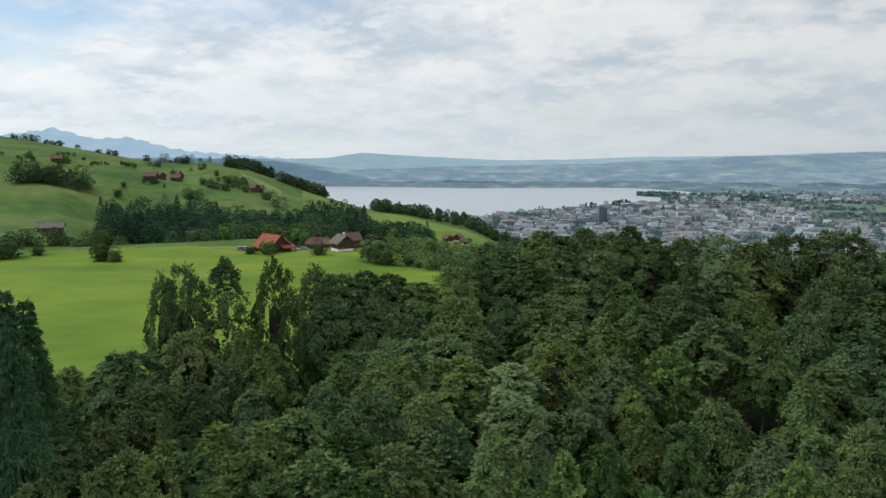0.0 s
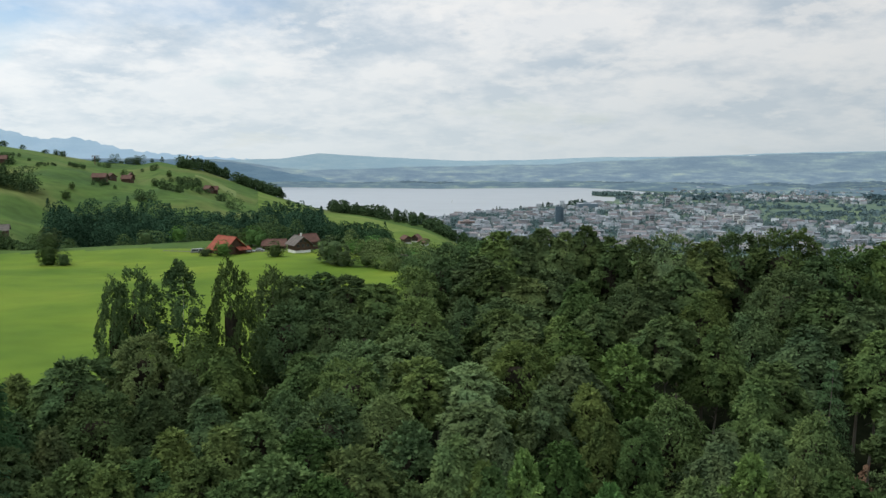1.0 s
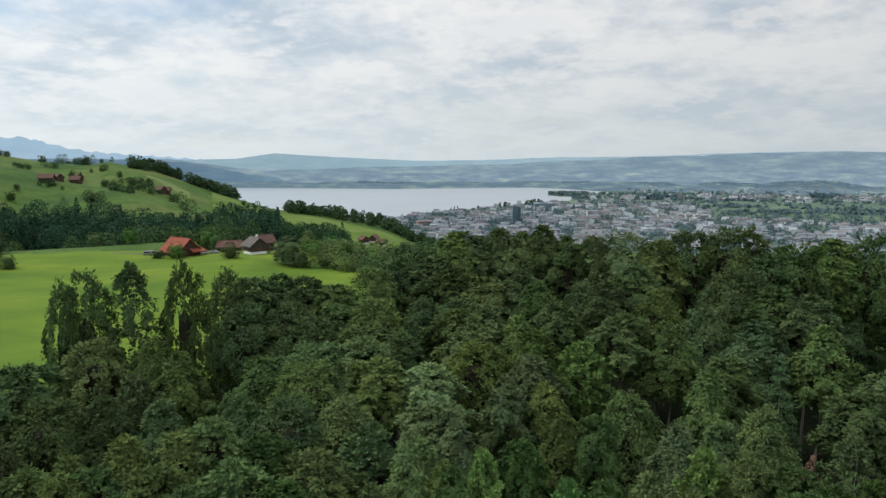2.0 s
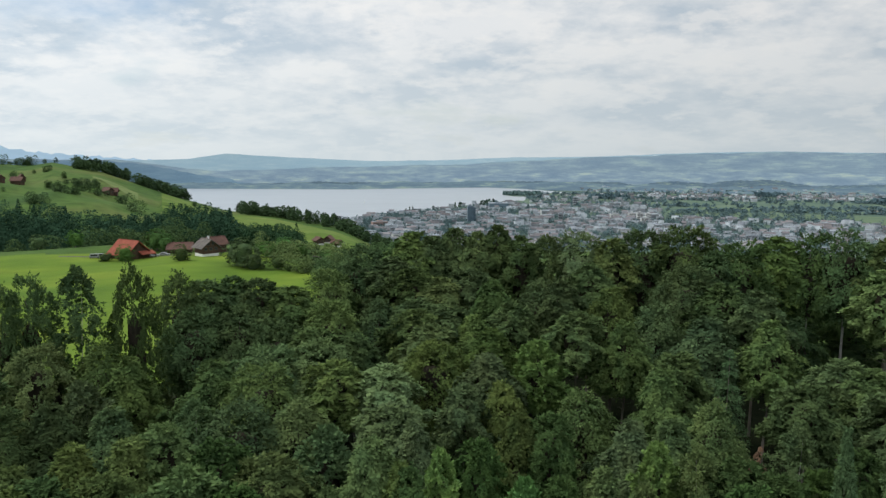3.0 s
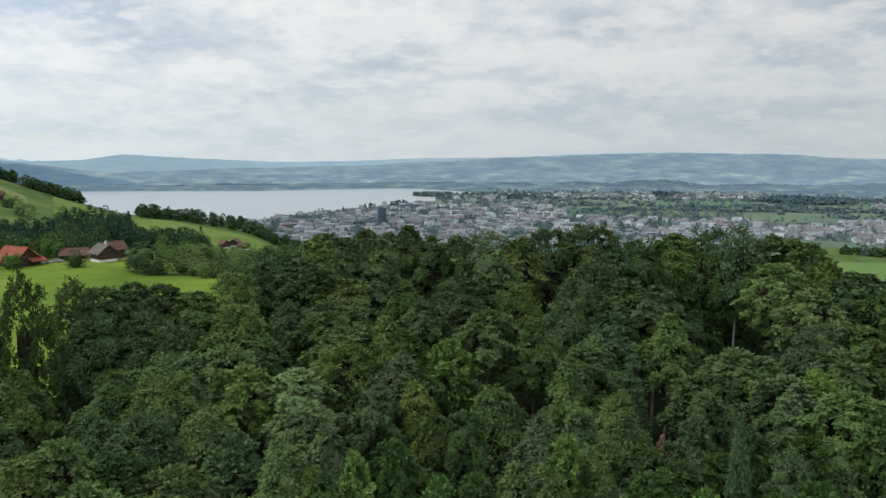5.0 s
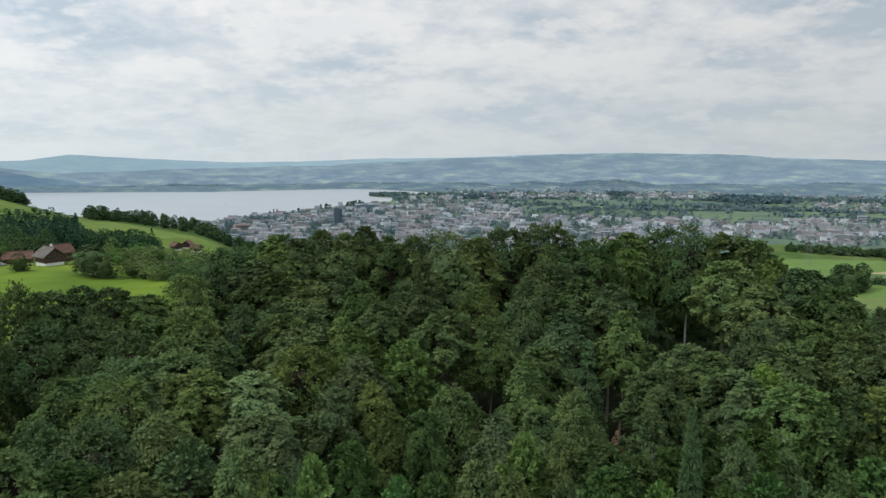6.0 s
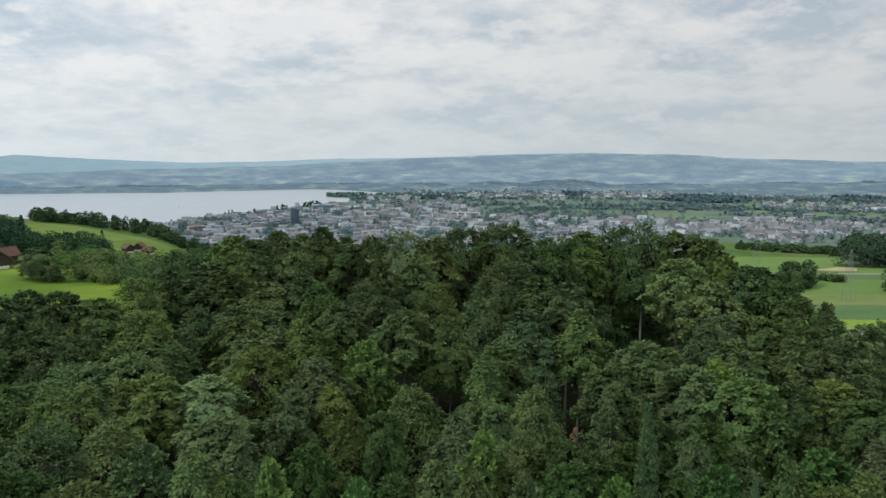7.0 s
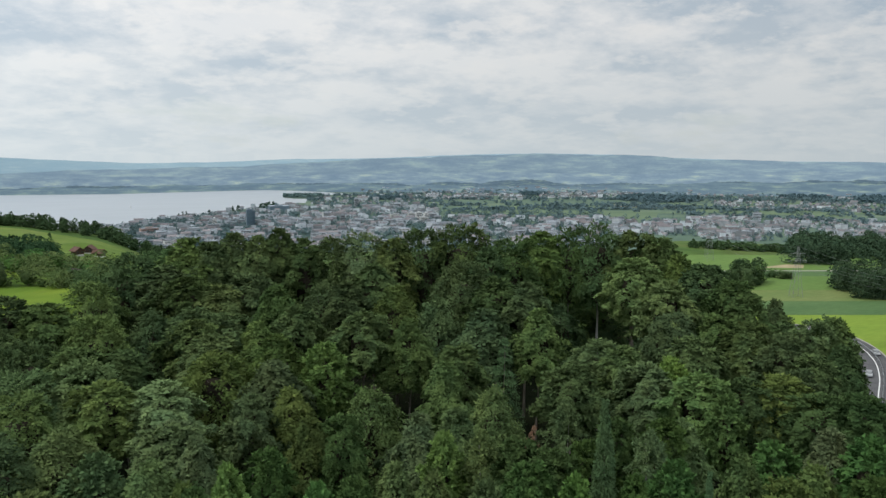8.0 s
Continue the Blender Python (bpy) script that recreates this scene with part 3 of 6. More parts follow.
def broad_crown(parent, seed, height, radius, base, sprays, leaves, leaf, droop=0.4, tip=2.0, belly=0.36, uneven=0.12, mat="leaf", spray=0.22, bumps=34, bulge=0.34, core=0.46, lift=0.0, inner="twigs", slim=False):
    """A leafy crown: sprays of leaves that overlap over a lobed, bulging outline round a core, by default near-black
    twigs that paint in shade.
    tip: 1 a pointed top, 2 and more a round one; belly: where the crown is widest; lift: how far the sprays rise;
    slim: grown narrow, then spread to the common width, for trees that are set up slim."""
    if slim:
        radius, base, leaf, bumps = radius * 0.55, base + (1 - base) * 0.25, leaf * 0.9, int(bumps * 1.25)
    rng = np.random.RandomState(seed)
    ph = rng.uniform(0, 6.28, 3)
    bu = (np.arange(bumps) + rng.uniform(0, 1, bumps)) / bumps
    ba = np.arange(bumps) * 2.399963 + rng.normal(0, 0.35, bumps)
    bw = radius * rng.uniform(0.18, 0.32, bumps)
    bh = rng.uniform(0.5, 1.2, bumps)
    tall = height * (1 - base)

    def outline(u, ang):
        x = np.clip((u - belly) / (1 - belly), 0, 1)
        prof = np.where(u < belly, 0.55 + 0.45 * np.sin(u / belly * np.pi / 2), np.maximum(0, 1 - x ** tip) ** (0.55 if tip > 1.9 else 0.85))
        low = 1 + uneven * (np.sin(2 * ang + ph[0] + 4 * u) + 0.8 * np.sin(3 * ang + ph[1] - 6 * u))
        return radius * prof * low

    def swell(u, ang, r):
        """How far a bough bulges out there, 0 to about 1."""
        best = np.zeros(len(u))
        for q in range(bumps):
            turn = (ang - ba[q] + np.pi) % (2 * np.pi) - np.pi
            d2 = (turn * np.maximum(r, 0.25 * radius)) ** 2 + ((u - bu[q]) * tall * 0.75) ** 2
            best = np.maximum(best, bh[q] * np.exp(-d2 / bw[q] ** 2))
        return best

    n = sprays
    u = rng.uniform(0, 1, n * 4)
    ang = rng.uniform(0, 2 * np.pi, n * 4)
    keep = np.nonzero(rng.uniform(0, 1.25 * radius, n * 4) < outline(u, ang) + 0.22 * radius)[0][:int(n * 1.45)]
    u, ang = u[keep], ang[keep]
    r0 = outline(u, ang)
    b = swell(u, ang, r0)
    # few sprays grow in the recesses between boughs
    thick = rng.uniform(0, 1, len(u)) < 0.10 + 1.25 * b
    u, ang, r0, b = u[thick], ang[thick], r0[thick], b[thick]
    n = len(u)
    steep = (outline(np.minimum(u + 0.02, 1), ang) - r0) / (0.02 * tall)
    r = r0 * (0.92 - bulge * 0.55 + bulge * b) * np.where(rng.uniform(size=n) < 0.12, rng.uniform(0.75, 1.12, n), rng.uniform(0.93, 1.04, n))
    out = np.stack([np.cos(ang), np.sin(ang), np.zeros(n)], 1)
    norm = unit(out + np.array([0, 0, 1.0]) * np.clip(-steep, -0.3, 3.0)[:, None] + np.array([0, 0, 0.35]))
    spot0 = out * r[:, None]
    spot0[:, 2] = height * base + tall * (u * 0.97) + 0.10 * radius * (b - 0.4) + rng.normal(0, 0.10, n)
    side = np.stack([-out[:, 1], out[:, 0], np.zeros(n)], 1)
    up = lift + 1.4 * np.clip((u - 0.80) / 0.2, 0, 1) - droop
    way = unit(out * 0.9 + side * rng.normal(0, 0.55, n)[:, None] + np.array([0, 0, 1.0]) * (up + rng.normal(0, 0.2, n))[:, None])
    size = spray * radius * rng.uniform(0.6, 1.3, n)
    q = np.repeat(np.arange(n), leaves)
    m = len(q)
    s = rng.uniform(-0.35, 1, m)
    lat = rng.normal(0, 0.34, m) * (1.1 - 0.7 * np.abs(s))
    flat = unit(np.cross(way, norm))
    spot = spot0[q] + way[q] * (size[q] * s)[:, None] + flat[q] * (size[q] * lat)[:, None] + norm[q] * (size[q] * rng.normal(0, 0.13, m))[:, None]
    spot[:, 2] -= size[q] * droop * 0.45 * np.maximum(0, s) ** 2
    along = unit(way[q] * 0.8 + flat[q] * (np.sign(lat) * 0.5)[:, None] + rng.normal(0, 0.42, (m, 3)))
    face = unit(norm[q] + rng.normal(0, 0.34, (m, 3)))
    ln = leaf * rng.uniform(0.6, 1.35, m)
    V, Fc = blades(spot, along, unit(np.cross(along, face)), ln, ln * rng.uniform(0.55, 0.9, m))
    wide = np.array([1 / 0.55, 1 / 0.55, 1]) if slim else np.ones(3)
    V = V * wide
    # a twigs core is near-black: painted shade behind the gaps between boughs
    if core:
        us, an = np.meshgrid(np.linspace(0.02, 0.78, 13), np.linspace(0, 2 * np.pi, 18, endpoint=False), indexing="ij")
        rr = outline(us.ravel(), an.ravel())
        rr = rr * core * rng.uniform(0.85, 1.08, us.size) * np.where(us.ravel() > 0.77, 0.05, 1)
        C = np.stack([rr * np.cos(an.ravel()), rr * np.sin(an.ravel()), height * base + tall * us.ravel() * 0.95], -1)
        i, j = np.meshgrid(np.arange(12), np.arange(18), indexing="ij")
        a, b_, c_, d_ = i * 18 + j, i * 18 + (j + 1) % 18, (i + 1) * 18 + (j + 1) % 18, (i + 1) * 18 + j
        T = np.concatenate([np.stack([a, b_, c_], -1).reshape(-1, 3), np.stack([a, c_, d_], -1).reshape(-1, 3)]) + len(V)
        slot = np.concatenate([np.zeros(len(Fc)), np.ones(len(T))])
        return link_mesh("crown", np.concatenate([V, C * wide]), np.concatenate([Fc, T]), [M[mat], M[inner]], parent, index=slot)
    return link_mesh("crown", V, Fc, M[mat], parent)


def needle_crown(parent, seed, height, radius, base, layers, per, leaves, leaf, droop=0.35, open_=0.0, mat="needle", taper=0.85, slim=0.42):
    """Whorls of drooping conifer boughs."""
    rng = np.random.RandomState(seed)
    S, A, D, Ln = [], [], [], []
    for q in range(layers):
        u = min(0.985, max(0.0, (q + rng.uniform(-0.9, 0.9)) / layers))
        z = height * (base + (0.99 - base) * u)
        ln = radius * max(0.0, 1 - u) ** taper * rng.uniform(0.85, 1.1) + 0.15
        for b in range(max(4, int(per * (1 - 0.55 * u)))):
            if rng.uniform() < open_:
                continue
            a = rng.uniform(0, 6.28)
            bl = ln * rng.uniform(0.7, 1.12)
            t = np.sqrt(rng.uniform(0.02, 1, leaves))
            d = np.array([math.cos(a), math.sin(a), 0])
            sag = -droop * bl * (t * 1.3 - 0.5 * t * t) + rng.normal(0, 0.06 * bl, leaves)
            w = rng.normal(0, 0.16, leaves) * bl * (1.1 - 0.5 * t)
            p = d * (bl * t)[:, None] + np.array([-d[1], d[0], 0]) * w[:, None]
            p[:, 2] += z + sag
            S.append(p)
            A.append(unit(d * 0.8 + rng.normal(0, 0.35, (leaves, 3)) + np.array([0, 0, -droop - 0.1]) + np.array([-d[1], d[0], 0]) * np.sign(w)[:, None] * 0.5))
            Ln.append(leaf * rng.uniform(0.6, 1.3, leaves))
    S, A, Ln = np.concatenate(S), np.concatenate(A), np.concatenate(Ln)
    side = unit(np.cross(A, np.array([0, 0, 1.0]) + rng.normal(0, 0.35, A.shape)))
    V, Fc = kites(S, A, side, Ln, Ln * slim)
    return link_mesh("crown", V, Fc, M[mat], parent)


STOCK = {}     # one grown tree of each kind, height 20 m and crown radius 5 m, kept aside and copied


def stock(kind, seed, slim=False):
    """The first tree of a kind, from which the others are copied."""
    root = new({"spruce": "spruce_tree", "fir": "spruce_tree", "larch": "larch_tree", "bush": "bush", "dead": "dead_tree", "snag": "bare_tree_trunk"}.get(kind, "birch_tree" if kind == "birch" else "broadleaf_tree"))
    if kind == "full":
        trunk_mesh("trunk", 17, 0.34, 9, seed, root, 4)
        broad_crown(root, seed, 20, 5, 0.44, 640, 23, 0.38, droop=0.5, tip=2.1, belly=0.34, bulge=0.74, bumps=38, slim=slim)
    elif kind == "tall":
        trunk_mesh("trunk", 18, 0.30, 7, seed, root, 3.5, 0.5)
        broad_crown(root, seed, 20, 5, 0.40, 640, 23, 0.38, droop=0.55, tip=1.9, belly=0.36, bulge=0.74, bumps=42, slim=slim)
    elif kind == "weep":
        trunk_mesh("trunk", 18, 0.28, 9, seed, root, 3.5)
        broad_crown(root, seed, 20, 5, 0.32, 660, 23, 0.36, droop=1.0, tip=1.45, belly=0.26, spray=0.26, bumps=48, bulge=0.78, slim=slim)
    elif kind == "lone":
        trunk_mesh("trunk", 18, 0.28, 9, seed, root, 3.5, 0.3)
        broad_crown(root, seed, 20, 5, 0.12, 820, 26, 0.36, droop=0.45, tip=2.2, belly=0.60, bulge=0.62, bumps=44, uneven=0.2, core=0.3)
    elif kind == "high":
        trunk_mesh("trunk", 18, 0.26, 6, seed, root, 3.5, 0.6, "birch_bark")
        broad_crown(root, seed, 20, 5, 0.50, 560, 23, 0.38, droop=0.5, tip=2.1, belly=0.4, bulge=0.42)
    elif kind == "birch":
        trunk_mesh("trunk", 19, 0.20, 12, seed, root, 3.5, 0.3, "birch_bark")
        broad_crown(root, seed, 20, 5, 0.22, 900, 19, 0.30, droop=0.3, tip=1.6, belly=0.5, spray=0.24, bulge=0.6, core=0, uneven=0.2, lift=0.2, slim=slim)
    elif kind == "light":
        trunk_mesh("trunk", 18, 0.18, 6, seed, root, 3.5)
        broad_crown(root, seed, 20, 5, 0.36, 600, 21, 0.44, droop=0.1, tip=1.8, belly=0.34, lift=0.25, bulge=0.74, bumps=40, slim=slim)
    elif kind == "spruce":
        trunk_mesh("trunk", 18.5, 0.24, 0, seed, root, 3)
        needle_crown(root, seed, 20, 5, 0.04, 120, 13, 50, 0.34, droop=0.42, taper=0.85, slim=0.3)
    elif kind == "fir":
        trunk_mesh("trunk", 18.5, 0.2, 0, seed, root, 3)
        needle_crown(root, seed, 20, 5, 0.06, 110, 12, 46, 0.42, droop=0.25, taper=0.85, slim=0.4)
    elif kind == "larch":
        trunk_mesh("trunk", 19.5, 0.2, 0, seed, root, 3)
        needle_crown(root, seed, 20, 5, 0.2, 30, 13, 30, 0.4, droop=0.45, open_=0.25)
    elif kind == "far":
        trunk_mesh("trunk", 16, 0.3, 0, seed, root, 4)
        broad_crown(root, seed, 20, 5, 0.10, 330, 15, 0.62, droop=0.3, tip=2.3, belly=0.42, core=0.62, bumps=20, inner="leaf")
    elif kind == "bush":
        trunk_mesh("trunk", 9, 0.25, 3, seed, root, 3, 0.1)
        broad_crown(root, seed, 20, 5, 0.0, 420, 17, 0.55, droop=0.3, tip=2.4, belly=0.35, core=0.62, bumps=24, inner="leaf")
    elif kind == "dead":
        trunk_mesh("trunk", 19, 0.22, 10, seed, root, 4, 0.4, "pine_bark")
        needle_crown(root, seed, 20, 5, 0.62, 14, 9, 26, 0.45, droop=0.8, open_=0.35, mat="dead_leaf")
    elif kind == "snag":
        trunk_mesh("trunk", 20, 0.26, 7, seed, root, 4, 0.75, "pine_bark")
    elif kind == "under":
        trunk_mesh("trunk", 14, 0.2, 0, seed, root, 4)
        broad_crown(root, seed, 20, 5, 0.15, 170, 14, 0.8, droop=0.5, core=0.6, bumps=20, inner="leaf")
    return root


TREE_LABEL = {
    "full": ("full-leaved green beech in a dense mixed forest", "tree"),
    "tall": ("tall dark green beech at the crest of the forest", "tree"),
    "weep": ("olive-green broadleaf tree with drooping feathery boughs", "tree"),
    "lone": ("slim free-standing beech at the edge of the meadow", "tree"),
    "high": ("high-crowned beech with bare grey trunk showing", "tree"),
    "birch": ("slender thin-leaved birch with twigs showing", "tree"),
    "light": ("young fresh light green maple among darker trees", "tree"),
    "spruce": ("dark pointed spruce with drooping boughs", "conifer"),
    "fir": ("dull green conical spruce rising between broadleaf trees", "conifer"),
    "larch": ("sparse grey-green larch with hanging twigs", "conifer"),
    "far": ("dark green broadleaf tree on the open hillside", "tree"),
    "bush": ("rounded dark green bush on the grass", "bush"),
    "dead": ("dying conifer with hanging red-brown needles", "dead tree"),
    "snag": ("bare reddish pine trunk with broken branches", "dead tree"),
    "under": ("low shaded broadleaf tree under the canopy", "tree"),
}
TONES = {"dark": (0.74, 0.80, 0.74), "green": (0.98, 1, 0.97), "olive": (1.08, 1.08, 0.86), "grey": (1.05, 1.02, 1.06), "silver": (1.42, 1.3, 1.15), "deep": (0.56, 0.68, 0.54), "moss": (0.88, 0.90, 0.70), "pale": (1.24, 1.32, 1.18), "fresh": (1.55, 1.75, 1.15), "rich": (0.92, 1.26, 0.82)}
VARIANTS = {"lone": 2, "full": 4, "tall": 3, "weep": 3, "high": 2, "birch": 2, "light": 2, "far": 3, "bush": 2, "under": 2}
tree_rng = random.Random(7)


def tree(kind, az, r, top, width, tone="green", group="forest trees", label="", sink=0.0):
    """A tree whose tip stands at the height top (over the meadow), with a crown that wide."""
    v = tree_rng.randrange(VARIANTS.get(kind, 1))
    spot = at(az, r)
    spot.z -= sink
    h, turn = max(2.0, top - spot.z), tree_rng.uniform(0, 360)
    m = Matrix.Translation(spot) @ pose(0, 0, 0, tree_rng.uniform(-0.7, 0.7), tree_rng.uniform(-0.7, 0.7), turn) @ Matrix.Diagonal((width / 10, width / 10, h / 20, 1))
    slim = kind in ("full", "tall", "weep", "light", "birch") and h > 2.3 * width
    if (kind, v, slim) not in STOCK:
        ob = STOCK[kind, v, slim] = stock(kind, 11 + 17 * v + 101 * sorted(TREE_LABEL).index(kind), slim)
        tagged(ob, *TREE_LABEL[kind])
        ob.matrix_basis = m
    else:
        first = STOCK[kind, v, slim]
        ob = copy_thing(first, m @ Matrix.Diagonal((1 / first.scale[0], 1 / first.scale[1], 1 / first.scale[2], 1)))
    ob["group"] = group
    tagged(ob, label or TREE_LABEL[kind][0])
    c = TONES[tone]
    j = tree_rng.uniform(0.78, 1.22)
    for child in ob.children:
        child.color = (c[0] * j * tree_rng.uniform(0.92, 1.08), c[1] * j, c[2] * j * tree_rng.uniform(0.85, 1.15), 1)
    return ob


# ---- the forest below and ahead ----
tree("high", 39.74, 147, 31.1, 12.4, "dark")
tree("full", 28.82, 147, 30.9, 14.1, "dark")
tree("tall", 14.64, 147, 30.7, 9.0, "dark")
tree("high", 37.41, 147, 30.2, 9.9, "dark")
tree("tall", 11.14, 147, 30.1, 8.3, "green")
tree("full", 25.90, 147, 29.8, 13.0, "dark")
tree("full", 42.43, 147, 29.8, 11.6, "olive")
tree("tall", 35.30, 147, 29.7, 10.5, "olive")
tree("tall", 12.93, 146, 29.4, 8.4, "green")
tree("tall", 7.96, 146, 29.3, 12.1, "olive")
tree("full", 20.97, 145, 29.1, 13.8, "green")
tree("full", 44.24, 145, 29.1, 9.7, "olive")
tree("birch", 18.67, 145, 29.0, 8.7, "olive")
tree("tall", 9.46, 144, 28.8, 8.5, "dark")
tree("tall", 16.48, 144, 28.8, 8.5, "green")
tree("full", 32.87, 143, 28.6, 12.6, "dark")
tree("tall", 23.42, 143, 28.6, 9.9, "olive")
tree("tall", 36.74, 140, 16.3, 7.4, "dark")
tree("tall", 31.08, 139, 27.5, 7.5, "dark")
tree("full", 3.97, 138, 27.2, 12.2, "dark")
tree("tall", 45.80, 137, 27.1, 7.6, "olive")
tree("full", 42.37, 135, 26.5, 9.2, "pale")
tree("tall", 6.35, 133, 26.1, 11.2, "dark")
tree("full", 47.65, 133, 26.1, 9.5, "dark")
tree("full", 29.15, 131, 25.6, 11.7, "dark")
tree("tall", 21.83, 131, 25.5, 9.5, "dark")
tree("full", 7.65, 127, 24.7, 9.6, "dark")
tree("full", 1.27, 127, 24.7, 10.8, "olive")
tree("full", 12.19, 127, 24.7, 9.6, "dark")
tree("full", 49.60, 127, 24.6, 8.0, "dark")
tree("tall", -6.14, 126, 24.5, 8.7, "dark")
tree("full", -8.20, 125, 24.1, 9.0, "dark")
tree("full", 44.86, 125, 24.1, 8.8, "olive")
tree("tall", 31.78, 124, 24.1, 9.1, "dark")
tree("full", -4.08, 124, 23.9, 8.6, "dark")
tree("tall", 9.99, 123, 23.9, 9.6, "olive")
tree("weep", 17.80, 123, 23.7, 10.7, "grey")
tree("tall", 19.67, 122, 23.7, 8.4, "dark")
tree("tall", 34.03, 122, 23.7, 8.4, "dark")
tree("weep", 14.05, 122, 23.6, 8.5, "dark")
tree("weep", 23.71, 121, 23.4, 10.3, "olive")
tree("full", -1.91, 120, 23.2, 8.9, "olive")
tree("full", 50.89, 120, 23.2, 7.1, "dark")
tree("weep", 52.42, 120, 23.1, 5.8, "green")
tree("lone", -10.18, 119, 26.9, 7.9, "dark")
tree("weep", 53.23, 118, 21.2, 6.0, "green")
tree("full", 57.40, 118, 14.1, 5.6, "dark")
tree("full", 57.29, 116, 15.8, 4.1, "dark")
tree("weep", 26.88, 115, 22.2, 11.2, "grey")
tree("weep", 55.84, 115, 22.2, 6.6, "green")
tree("tall", 7.97, 114, 22.1, 9.6, "dark")
tree("full", 57.13, 114, 19.2, 4.1, "dark")
tree("weep", 5.05, 114, 22.0, 10.6, "dark")
tree("full", 1.41, 113, 22.0, 9.7, "olive")
tree("tall", 15.78, 113, 21.9, 7.6, "dark")
tree("full", -9.00, 113, 21.9, 10.3, "dark")
tree("tall", -5.64, 113, 21.8, 11.3, "dark")
tree("lone", -20.14, 112, 28.9, 7.3, "dark")
tree("full", 56.60, 112, 20.8, 6.0, "green")
tree("full", 57.65, 112, 13.3, 4.0, "dark")
tree("full", 56.84, 112, 19.9, 5.3, "dark")
tree("full", 48.62, 112, 21.7, 6.8, "dark")
tree("full", 10.07, 111, 21.6, 8.3, "grey")
tree("lone", -21.72, 111, 27.8, 4.9, "dark")
tree("tall", 56.34, 111, 22.9, 5.6, "green")
tree("full", 45.58, 111, 21.5, 9.4, "green")
tree("weep", 30.80, 111, 21.5, 9.0, "green")
tree("weep", 35.05, 111, 21.5, 7.1, "olive")
tree("birch", -16.96, 110, 29.6, 6.5, "dark")
tree("full", 55.07, 110, 22.5, 6.8, "green")
tree("weep", 54.52, 110, 21.4, 4.8, "green")
tree("full", 50.99, 109, 21.3, 7.9, "dark")
tree("full", 20.88, 109, 21.3, 8.0, "green")
tree("full", 8.12, 109, 21.3, 8.4, "green")
tree("weep", 44.63, 109, 21.2, 5.8, "grey")
tree("lone", -13.24, 108, 30.0, 6.6, "dark")
tree("weep", 24.60, 107, 20.9, 7.5, "olive")
tree("weep", 12.58, 107, 20.9, 7.4, "olive")
tree("weep", 51.02, 107, 20.9, 8.1, "grey")
tree("full", -2.92, 106, 20.8, 9.1, "dark")
tree("full", 59.34, 106, 12.8, 4.2, "dark")
tree("full", 53.39, 106, 20.7, 7.0, "green")
tree("weep", 56.94, 105, 20.6, 6.2, "dark")
tree("full", -19.77, 104, 20.4, 9.3, "olive")
tree("weep", -15.82, 103, 20.4, 9.0, "olive")
tree("tall", 9.13, 103, 20.3, 8.6, "green")
tree("full", 47.09, 102, 20.3, 7.8, "green")
tree("weep", 14.19, 102, 20.3, 8.0, "olive")
tree("full", -0.18, 102, 20.3, 8.8, "dark")
tree("larch", 32.37, 101, 20.1, 8.2, "grey")
tree("weep", 3.02, 101, 20.1, 8.7, "dark")
tree("full", 55.22, 100, 20.0, 6.2, "green")
tree("full", 39.99, 98, 19.9, 7.7, "green")
tree("light", 18.01, 97, 19.7, 6.8, "fresh")
tree("full", 0.28, 97, 19.7, 9.9, "pale")
tree("weep", -13.93, 97, 19.7, 7.2, "olive")
tree("full", 41.87, 96, 19.7, 6.7, "olive")
tree("full", -3.63, 96, 19.6, 9.4, "pale")
tree("weep", -28.15, 96, 19.6, 6.5, "olive")
tree("full", 28.72, 95, 19.6, 7.1, "green")
tree("full", 9.53, 95, 19.5, 10.1, "olive")
tree("light", 45.59, 94, 19.4, 4.9, "fresh")
tree("full", 54.56, 94, 19.4, 5.9, "dark")
tree("weep", -7.96, 93, 19.3, 7.9, "dark")
tree("weep", 13.92, 92, 19.3, 8.3, "grey")
tree("weep", -26.42, 92, 19.2, 6.4, "green")
tree("full", -24.58, 92, 21.3, 8.4, "dark")
tree("full", 43.76, 91, 19.1, 7.6, "grey")
tree("full", 53.30, 91, 19.1, 7.9, "olive")
tree("light", -17.19, 90, 19.1, 5.2, "green")
tree("weep", 27.61, 90, 19.0, 6.7, "olive")
tree("full", 37.74, 89, 19.0, 7.1, "green")
tree("full", -4.33, 89, 19.0, 9.1, "pale")
tree("full", 47.54, 89, 19.0, 7.4, "pale")
tree("full", 1.66, 89, 19.0, 7.7, "olive")
tree("full", 51.22, 89, 19.0, 6.2, "dark")
tree("full", 58.56, 88, 19.0, 6.4, "deep")
tree("light", -29.52, 87, 18.9, 5.8, "fresh")
tree("full", 55.82, 87, 18.9, 7.0, "dark")
tree("full", 5.57, 87, 18.9, 8.2, "pale")
tree("full", -31.79, 86, 18.9, 6.5, "rich")
tree("full", -23.17, 85, 18.8, 8.6, "green")
tree("weep", -19.33, 85, 18.8, 6.6, "dark")
tree("weep", -28.32, 83, 18.7, 5.1, "green")
tree("light", 49.54, 83, 18.7, 4.7, "pale")
tree("weep", 15.17, 82, 18.7, 6.5, "olive")
tree("weep", -15.34, 81, 18.7, 6.6, "green")
tree("weep", 31.31, 80, 18.7, 8.2, "olive")
tree("full", 11.88, 80, 18.7, 5.3, "dark")
tree("weep", 21.52, 80, 18.7, 9.1, "olive")
tree("birch", -9.46, 80, 18.7, 5.2, "pale")
tree("weep", -1.67, 77, 18.8, 10.4, "olive")
tree("weep", 56.69, 77, 18.8, 5.6, "grey")
